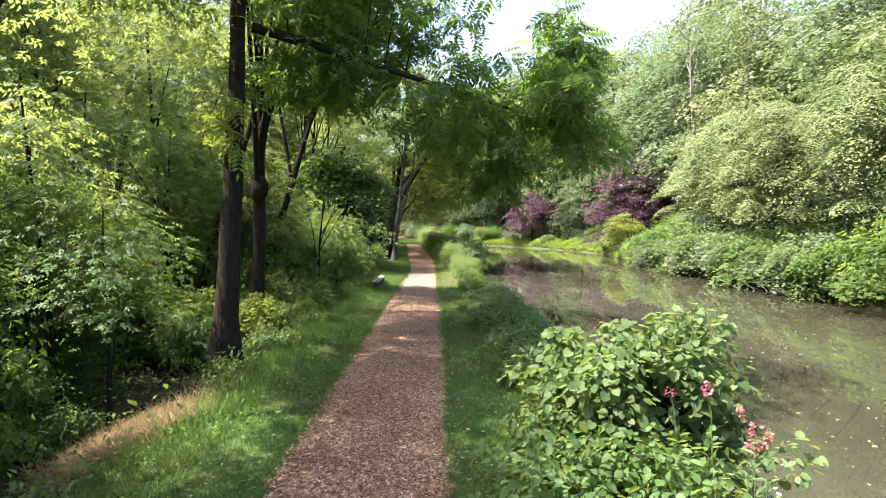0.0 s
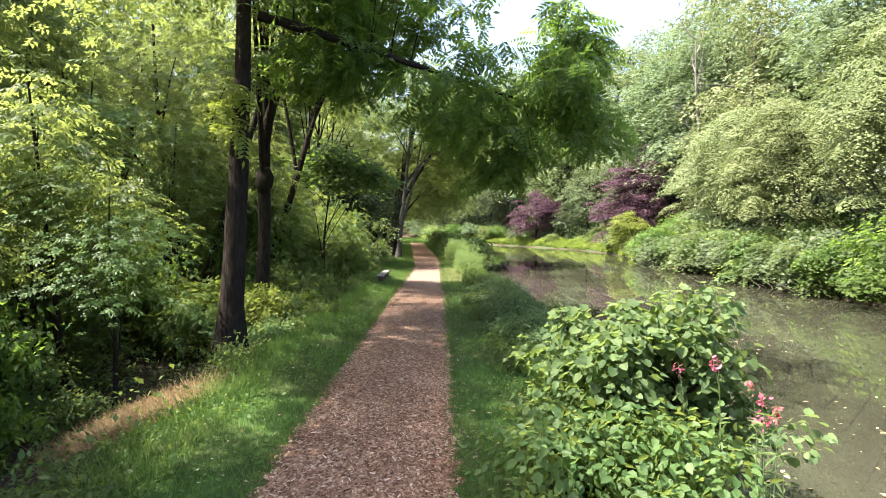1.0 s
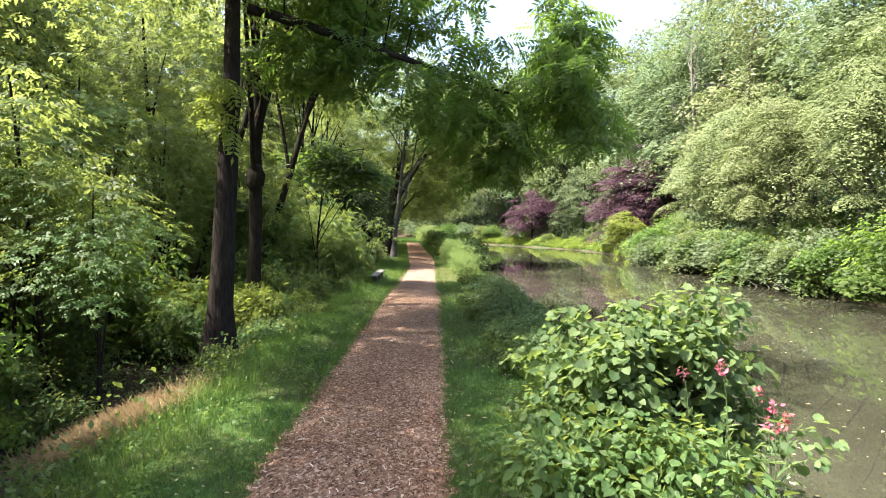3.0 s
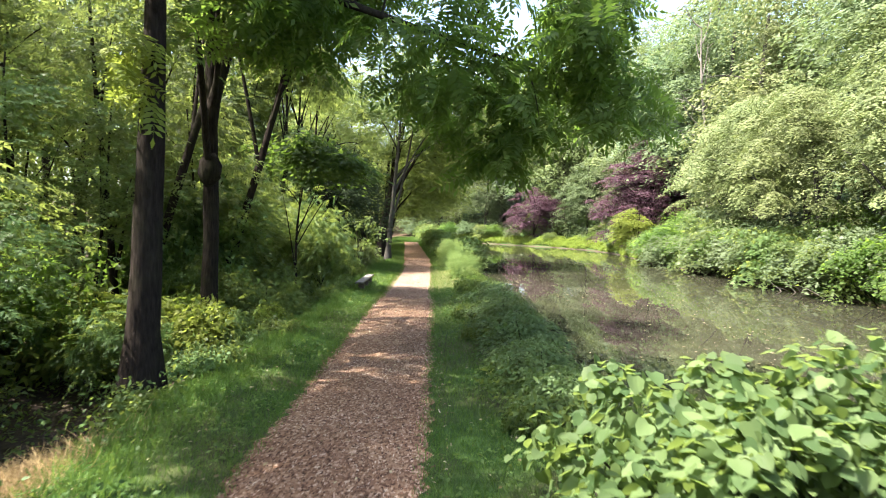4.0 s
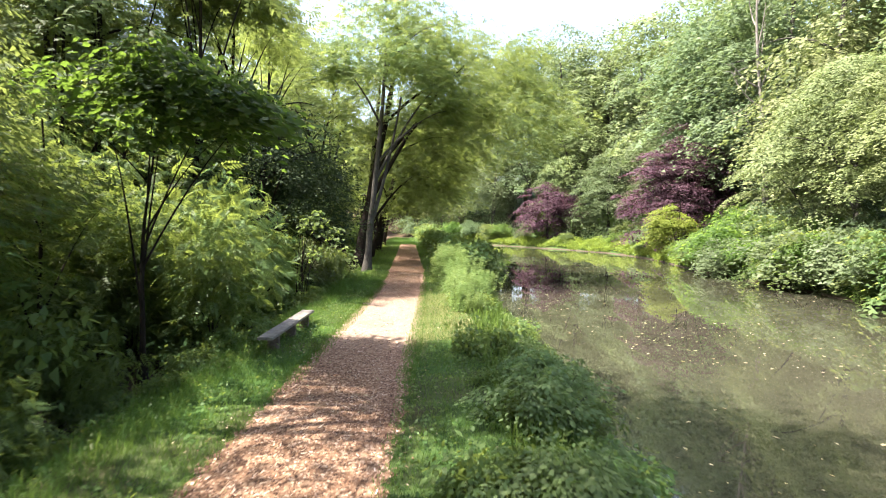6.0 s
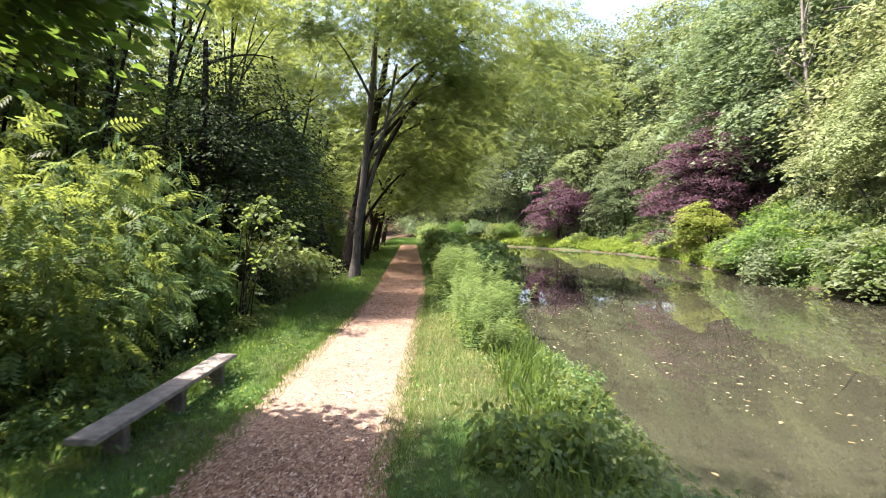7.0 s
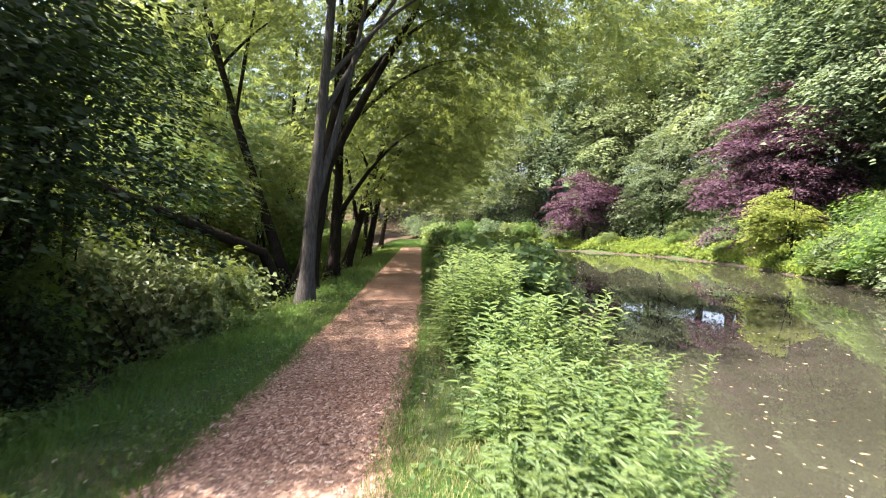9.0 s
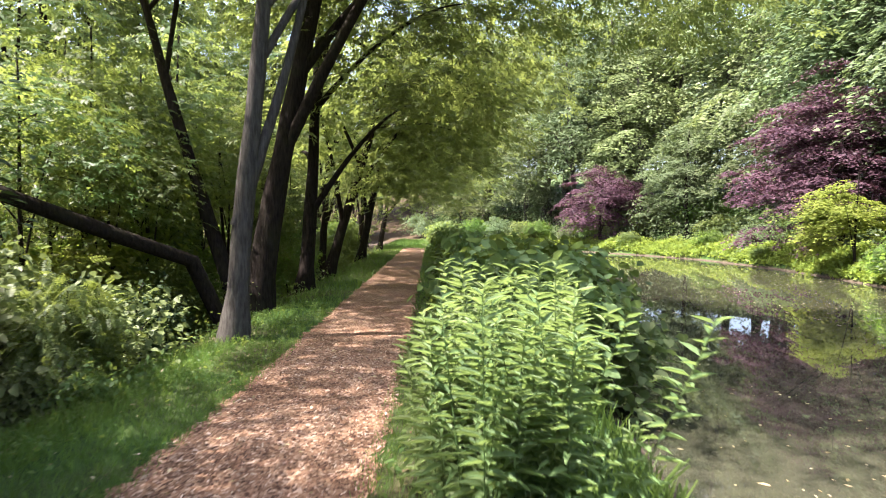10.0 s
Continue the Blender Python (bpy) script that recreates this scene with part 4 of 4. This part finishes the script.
def make_herb(label, seed, stems, spread_x, spread_y, height):
    """A clump of upright leafy stems with narrow leaves."""
    r = np.random.default_rng(seed)
    ob = thing("willowherb", label, "wild plant", "willowherb clumps")
    chunks = []
    for i in range(stems):
        a = np.array([spread_x * r.uniform(-1, 1), spread_y * r.uniform(-1, 1), -0.1])
        h = height * (0.6 + 0.5 * r.random())
        tip = a + np.array([0.25 * r.standard_normal() + 0.25 * a[0], 0.25 * r.standard_normal(), h])
        line = bezier(a, a + (0, 0, h * .4), a + (tip - a) * .75, tip, 8)
        piece("stem", mesh_of("stem", *tube(line, np.linspace(.007, .003, 8), 4, 0, i), L_HERB, True), ob)
        n = int(34 * h)
        t = 0.12 + 0.88 * (np.arange(n) + r.random(n)) / n
        p = np.stack([np.interp(t, np.linspace(0, 1, 8), line[:, k]) for k in range(3)], -1)
        ang = np.arange(n) * 2.4 + r.random(n)
        ahead = np.stack([np.cos(ang), np.sin(ang), 0.1 + 0.7 * t], -1)
        chunks.append(spread(*LANCE, p, ahead, np.array([[0, 0, 1.0]]) + 0.2 * r.standard_normal((n, 3)), (0.14 + 0.1 * r.random(n)) * (1.15 - 0.5 * t)))
    piece("foliage", mesh_of("foliage", *joined(chunks), L_HERB), ob)
    return ob


herb = [make_herb("tall willowherb with narrow bright green leaves on the bank", 180 + i, 34, 0.34, 0.6, 1.65) for i in range(2)]
plant(herb, [(2.3, 39.3, 1.0), (2.3, 40.3, 1.0), (2.5, 40.4, 0.85), (2.35, 41.3, 1.0), (2.55, 36.3, 0.84), (3.1, 36.5, 0.84), (3.6, 36.3, 0.75), (2.6, 35.4, 0.7), (3.3, 35.2, 0.65), (2.7, 33.9, 0.72), (3.4, 34.2, 0.6), (2.75, 32.8, 0.7), (2.6, 31.7, 0.62), (3.0, 31.2, 0.5), (2.6, 34.8, 0.75)], 14, (0.95, 1.1))
side = [make_shrub("rounded leafy bush between towpath and water", (1.2, 1.5, 1.15), (L_HERB, L_SHRUB)[i], HEART, 0.14, 70, 40, 190 + i, 6, 0.42, group="towpath bushes") for i in range(2)]
plant(side, [(3.1, 45.2, 1.35), (3.5, 47.4, 1.5), (4.0, 45.4, 1.2), (3.2, 50, 1.3), (2.9, 53, 1.15), (2.9, 56.5, 1.1), (2.6, 60, 1.2), (2.3, 64, 1.2), (2.1, 68.5, 1.3), (1.8, 73, 1.3), (1.6, 78, 1.4), (1.2, 84, 1.4), (0.8, 90, 1.5), (0.4, 97, 1.6), (0, 104, 1.6), (-.6, 112, 1.7)], 15)
fresh_weeds = make_shrub("fresh green waist-high weeds on the canal bank", (0.95, 1.25, 0.75), L_HERB, LEAF, 0.085, 54, 60, 195, 9, 0.3, 0.6, "weeds", "weeds", "bank weeds", lobes=14, pads=True)
plant([fresh_weeds], [(3.3, 13.2, 0.75), (3.4, 15.4, 0.95), (3.35, 17.4, 0.9), (3.2, 19.6, 0.8), (3.3, 22.0, 0.85), (3.3, 11.6, 0.7), (3.5, 24.4, 0.7)], 19)


def make_hedge():
    """Arching stems with large sunlit leaves that reach over the verge."""
    r = np.random.default_rng(199)
    ob = thing("shrub", "shrub with large sunlit leaves arching over the verge", "shrub", at=(-2.5, 33.3, float(land(-2.5, 33.3))))
    o = np.array(ob.location)
    chunks = []
    for i, tip in enumerate([(-0.72, 32.5, 1.75), (-0.95, 32.7, 2.25), (-1.35, 32.5, 2.6), (-1.2, 33.2, 2.0), (-1.7, 32.9, 2.8), (-1.6, 32.4, 1.5), (-2.2, 33.0, 2.4), (-2.4, 33.8, 2.6), (-1.9, 33.6, 1.7)]):
        tip = np.array(tip) - o
        a = np.array([0.15 * r.standard_normal(), 0.15 * r.standard_normal(), -0.2])
        line = bezier(a, a * (1, 1, 0) + (0, 0, tip[2] * 0.8), tip * (0.55, 0.55, 1) + (0, 0, 0.35), tip, 12)
        piece("stem", mesh_of("stem", *tube(line, np.linspace(0.016, 0.004, 12), 5, 0.05, i), M_BARK, True), ob)
        n = 26
        t = 0.58 + 0.42 * r.random(n)
        p = np.stack([np.interp(t, np.linspace(0, 1, 12), line[:, k]) for k in range(3)], -1) + 0.07 * r.standard_normal((n, 3))
        chunks.append(spread(*HEART, p, r.standard_normal((n, 3)) * (1, 1, .3) + (0.2, 0, -.35), r.standard_normal((n, 3)) * .35 + (0, 0, 1), 0.10 + 0.06 * r.random(n)))
    piece("foliage", mesh_of("foliage", *joined(chunks), L_BUSH), ob)


make_hedge()


# ---- bench ----
def make_bench():
    ob = thing("bench", "low backless plank bench of weathered grey timber", "bench", at=(-1.26, 27.5, 0.0))

    def block(name, size, at, material, bevel, label="", lean=0.0):
        bm = bmesh.new()
        bmesh.ops.create_cube(bm, size=1.0, matrix=Matrix.Diagonal((*size, 1)))
        bmesh.ops.bevel(bm, geom=bm.edges[:], offset=bevel, segments=2, affect="EDGES")
        me = bpy.data.meshes.new(name)
        bm.to_mesh(me)
        bm.free()
        me.materials.append(material)
        return piece(name, me, ob, label, pose(*at, 0, 0, lean))
    block("seat", (0.30, 3.6, 0.055), (0, 0, 0.365), M_BENCH, 0.008, "weathered grey plank seat")
    for k, y in enumerate((-1.2, 0.1, 1.35)):
        block("leg", (0.22, 0.14, 0.62), (0, y, 0.035), M_POST, 0.012, "dark timber post", 2 * k - 2)
    return ob


make_bench()


def make_fallen():
    ob = thing("fallen_trunk", "dark fallen trunk leaning through the shaded undergrowth", "fallen tree")
    line = bezier((-9.6, 43.0, 4.4), (-8.0, 44.3, 3.6), (-6.4, 46.0, 2.6), (-3.9, 48.6, 1.2), 14)
    piece("trunk", mesh_of("trunk", *tube(np.concatenate([line, [[-3.4, 49.1, -0.3]]]), np.append(np.linspace(0.10, 0.17, 14), 0.18), 9, 0.08, 5), M_BARK, True), ob)
    return ob


make_fallen()


def make_snag(seed, x, y, turn):
    r = np.random.default_rng(seed)
    ob = thing("dead_branch", "bare bleached dead branch lying in the canal edge", "dead branch", at=(x, y, WATER_Z))
    ob.rotation_euler = (0, 0, turn)
    for i in range(7):
        a = np.array([0.3 * i - 0.6, 0.1 * r.standard_normal(), -0.05])
        tip = a + np.array([-0.5 - 0.9 * r.random(), 0.6 * r.standard_normal(), 0.25 + 0.5 * r.random()])
        piece("branch", mesh_of("branch", *tube(bezier(a, a * .7 + tip * .3 + (0, 0, .15), a * .3 + tip * .7 + (0, .1, .1), tip, 7), np.linspace(.035, .008, 7), 5, .1, i), M_DEAD, True), ob)


make_snag(1, 20.6, 31.5, 0.2)
make_snag(2, 22.2, 61.5, 0.4)
make_snag(3, 20.7, 35.0, -0.3)


# ---- grass, wood chips and floating leaves ----
def blades(name, n, seed, place, size, label, material=L_GRASS, stiff=1.3, w=0.07):
    r = np.random.default_rng(seed)
    p = strewn(r, n, place)
    p[:, 2] -= 0.01
    t = np.array([(-w / 2, 0, 0), (w / 2, 0, 0), (w * .28, .62, .03), (-w * .28, .62, .03), (0, 1, -.1)])
    f = np.array([(0, 1, 2, 3)])
    up = r.standard_normal((n, 3)) * (1, 1, .2)
    ahead = r.standard_normal((n, 3)) * (.55, .55, .1) + (0, 0, stiff)
    s = size * (0.5 + r.random(n))
    v, q4 = spread(t[:4] * (1, 1.5, 1), f, p, ahead, up, s)
    return stuff(name, [(v, q4)], material, label, "grass")


def verge(u0, u1, y0, y1, power=1.0):
    def spot(r, n):
        y = y0 + (y1 - y0) * r.random(n)
        return path_x(y) + u0 + (u1 - u0) * r.random(n) ** power, y
    return spot


blades("grass", 75000, 31, verge(-0.93, -2.7, 1.5, 46), 0.085, "short green verge grass beside the wood chip path")
blades("grass", 65000, 32, verge(0.93, 2.7, 1.5, 46), 0.075, "short green verge grass between path and canal")
blades("grass", 24000, 33, verge(-1.9, -3.3, 1.5, 46), 0.17, "long unmown grass at the wood's edge", w=0.05)
blades("grass", 9000, 34, verge(2.3, 3.7, 1.5, 46), 0.3, "long grass on the canal bank")
blades("grass", 9000, 38, verge(-0.84, -1.12, 1.5, 46), 0.065, "grass creeping over the path's edge")
blades("grass", 9000, 39, verge(0.84, 1.12, 1.5, 46), 0.065, "grass creeping over the path's edge")
blades("grass", 12000, 35, verge(-0.93, -3.0, 46, 100), 0.16, "shaded verge grass further along the towpath")
blades("grass", 12000, 48, verge(-4.0, 3.0, 88, 116), 0.3, "sunlit grass where the towpath bends away")
blades("grass", 9000, 36, verge(0.93, 2.8, 46, 100), 0.16, "verge grass further along the canal side")


def straw_spot(r, n):
    return -3.3 + 0.42 * r.standard_normal(n), 9.9 + 0.6 * r.standard_normal(n)


blades("dry_grass", 16000, 44, verge(1.0, 2.6, 27.5, 36), 0.085, "pale sun-bleached grass beside the path", L_BLEACH)
blades("dry_grass", 5000, 45, verge(0.78, 1.2, 26, 37), 0.07, "pale worn grass creeping over the path's edge", L_BLEACH)
blades("grass", 5000, 46, verge(0.74, 1.1, 24, 40), 0.08, "grass creeping over the edge of the path")
blades("grass", 5000, 47, verge(-0.72, -1.1, 24, 40), 0.08, "grass creeping over the edge of the path")
blades("dry_grass", 15000, 37, straw_spot, 0.27, "bleached dry grass on the shaded slope", L_STRAW, 0.32, 0.022)


def undergrowth():
    r = np.random.default_rng(41)
    n = 60000

    def spot(r, n):
        y = 1 + 104 * r.random(n) ** 1.15
        return path_x(y) - 2.7 - 11 * r.random(n) ** 1.3, y
    p = strewn(r, n, spot)
    p = p[((p[:, 0] + 3.3) / 1.1) ** 2 + ((p[:, 1] - 9.9) / 1.4) ** 2 > 1]      # none on the dry grass
    n = len(p)
    p[:, 2] += 0.02 + 0.5 * r.random(n) ** 2 * (1 + wob(p[:, 0], p[:, 1], 1.6))
    stuff("undergrowth", [spread(*LEAF, p, r.standard_normal((n, 3)), r.standard_normal((n, 3)) * .4 + (0, 0, 1), 0.05 + 0.08 * r.random(n))], L_SHRUB, "low ivy and herbs covering the woodland floor", "undergrowth")


undergrowth()


def verge_herbs():
    """Low broad-leaved herbs that break up the mown grass, in drifts."""
    r = np.random.default_rng(43)
    n = 30000
    y = 1.5 + 50 * r.random(n)
    u = np.where(r.random(n) < 0.55, -1, 1) * (1.0 + 1.9 * r.random(n))
    x = path_x(y) + u
    keep = wob(x, y, 1.9, 0.7) + 0.6 * wob(x, y, 4.3) + 0.35 * r.standard_normal(n) > 0.15
    x, y = x[keep], y[keep]
    n = len(x)
    p = np.stack([x, y, land(x, y) + 0.03 + 0.09 * r.random(n)], -1)
    stuff("verge_herbs", [spread(*LEAF, p, r.standard_normal((n, 3)) * (1, 1, .4) + (0, 0, .2), r.standard_normal((n, 3)) * .5 + (0, 0, 1), 0.04 + 0.05 * r.random(n))], L_SHRUB, "low clover and broad-leaved herbs in the verge grass", "herbs")


verge_herbs()


def loose_chips():
    r = np.random.default_rng(51)
    n = 46000
    y = 2 + 44 * r.random(n) ** 1.0
    u = np.clip(0.55 * r.standard_normal(n), -1.2, 1.2)
    u = np.where(r.random(n) < .6, r.uniform(-1.0, 1.0, n), u)
    keep = (np.abs(y - 31.5) > 4) | (r.random(n) < .3)      # few lie on the stretch painted as sunlit
    y, u = y[keep], u[keep]
    n = len(y)
    p = np.stack([path_x(y) + u, y, 0.012 + 0.028 * (1 - u ** 2).clip(0) + 0.008 * r.random(n)], -1)
    t = np.array([(-.12, 0, 0), (.12, 0, 0), (.09, 1, .05), (-.1, .95, .03)])
    up = r.standard_normal((n, 3)) * .28 + (0, 0, 1)
    stuff("wood_chips", [spread(t, np.array([(0, 1, 2, 3)]), p, r.standard_normal((n, 3)) * (1, 1, .15), up, 0.022 + 0.05 * r.random(n) ** 2)], M_CHIP, "loose brown wood chips on the towpath", "wood chips")


loose_chips()


def floating():
    r = np.random.default_rng(61)
    n = 6500
    y = 4 + 75 * r.random(n)
    a, c = path_x(y) + 4.3, far_bank(y) - .4
    x = a + (c - a) * r.random(n)
    d = wob(x, y, .35) + 0.4 * r.standard_normal(n) + 1.0 * np.exp(-((y - 38) / 9) ** 2 - ((x - 7) / 4) ** 2)
    keep = d > 0.25
    p = np.stack([x, y, np.full(n, WATER_Z + .006)], -1)[keep]
    m = len(p)
    stuff("floating_leaves", [spread(*oval(.55, .05, .03), p, r.standard_normal((m, 3)) * (1, 1, 0), np.tile((0, 0, 1.0), (m, 1)), 0.04 + 0.11 * r.random(m) ** 3)], L_SPECK, "pale fallen leaves floating on the canal", "floating leaves")


floating()


def fallen_leaves():
    r = np.random.default_rng(66)
    n = 1300
    y = 2 + 46 * r.random(n)
    u = r.uniform(-2.4, 2.4, n)
    x = path_x(y) + u
    p = np.stack([x, y, np.where(np.abs(u) < 1.0, 0.045, land(x, y) + 0.05)], -1)
    stuff("fallen_leaves", [spread(*oval(.5, .1, .1), p, r.standard_normal((n, 3)) * (1, 1, .2), r.standard_normal((n, 3)) * .35 + (0, 0, 1), 0.03 + 0.04 * r.random(n))], L_SPECK, "small pale fallen leaves on path and grass", "fallen leaves")


fallen_leaves()


def far_wood():
    r = np.random.default_rng(71)
    n = 26000
    y = -40 + 230 * r.random(n)
    x = np.minimum(path_x(np.minimum(y, 130)), 0) - 27 - 26 * r.random(n)
    z = 19 * r.random(n) ** .9
    p = np.stack([x, y, z - 1], -1)
    stuff("distant_woodland", [spread(*LEAF, p, r.standard_normal((n, 3)) + (0, 0, -.3), r.standard_normal((n, 3)) * .5 + (0, 0, 1), 0.9 + 0.7 * r.random(n))], L_WOOD, "distant green woodland behind the nearer trees", "woodland")


far_wood()
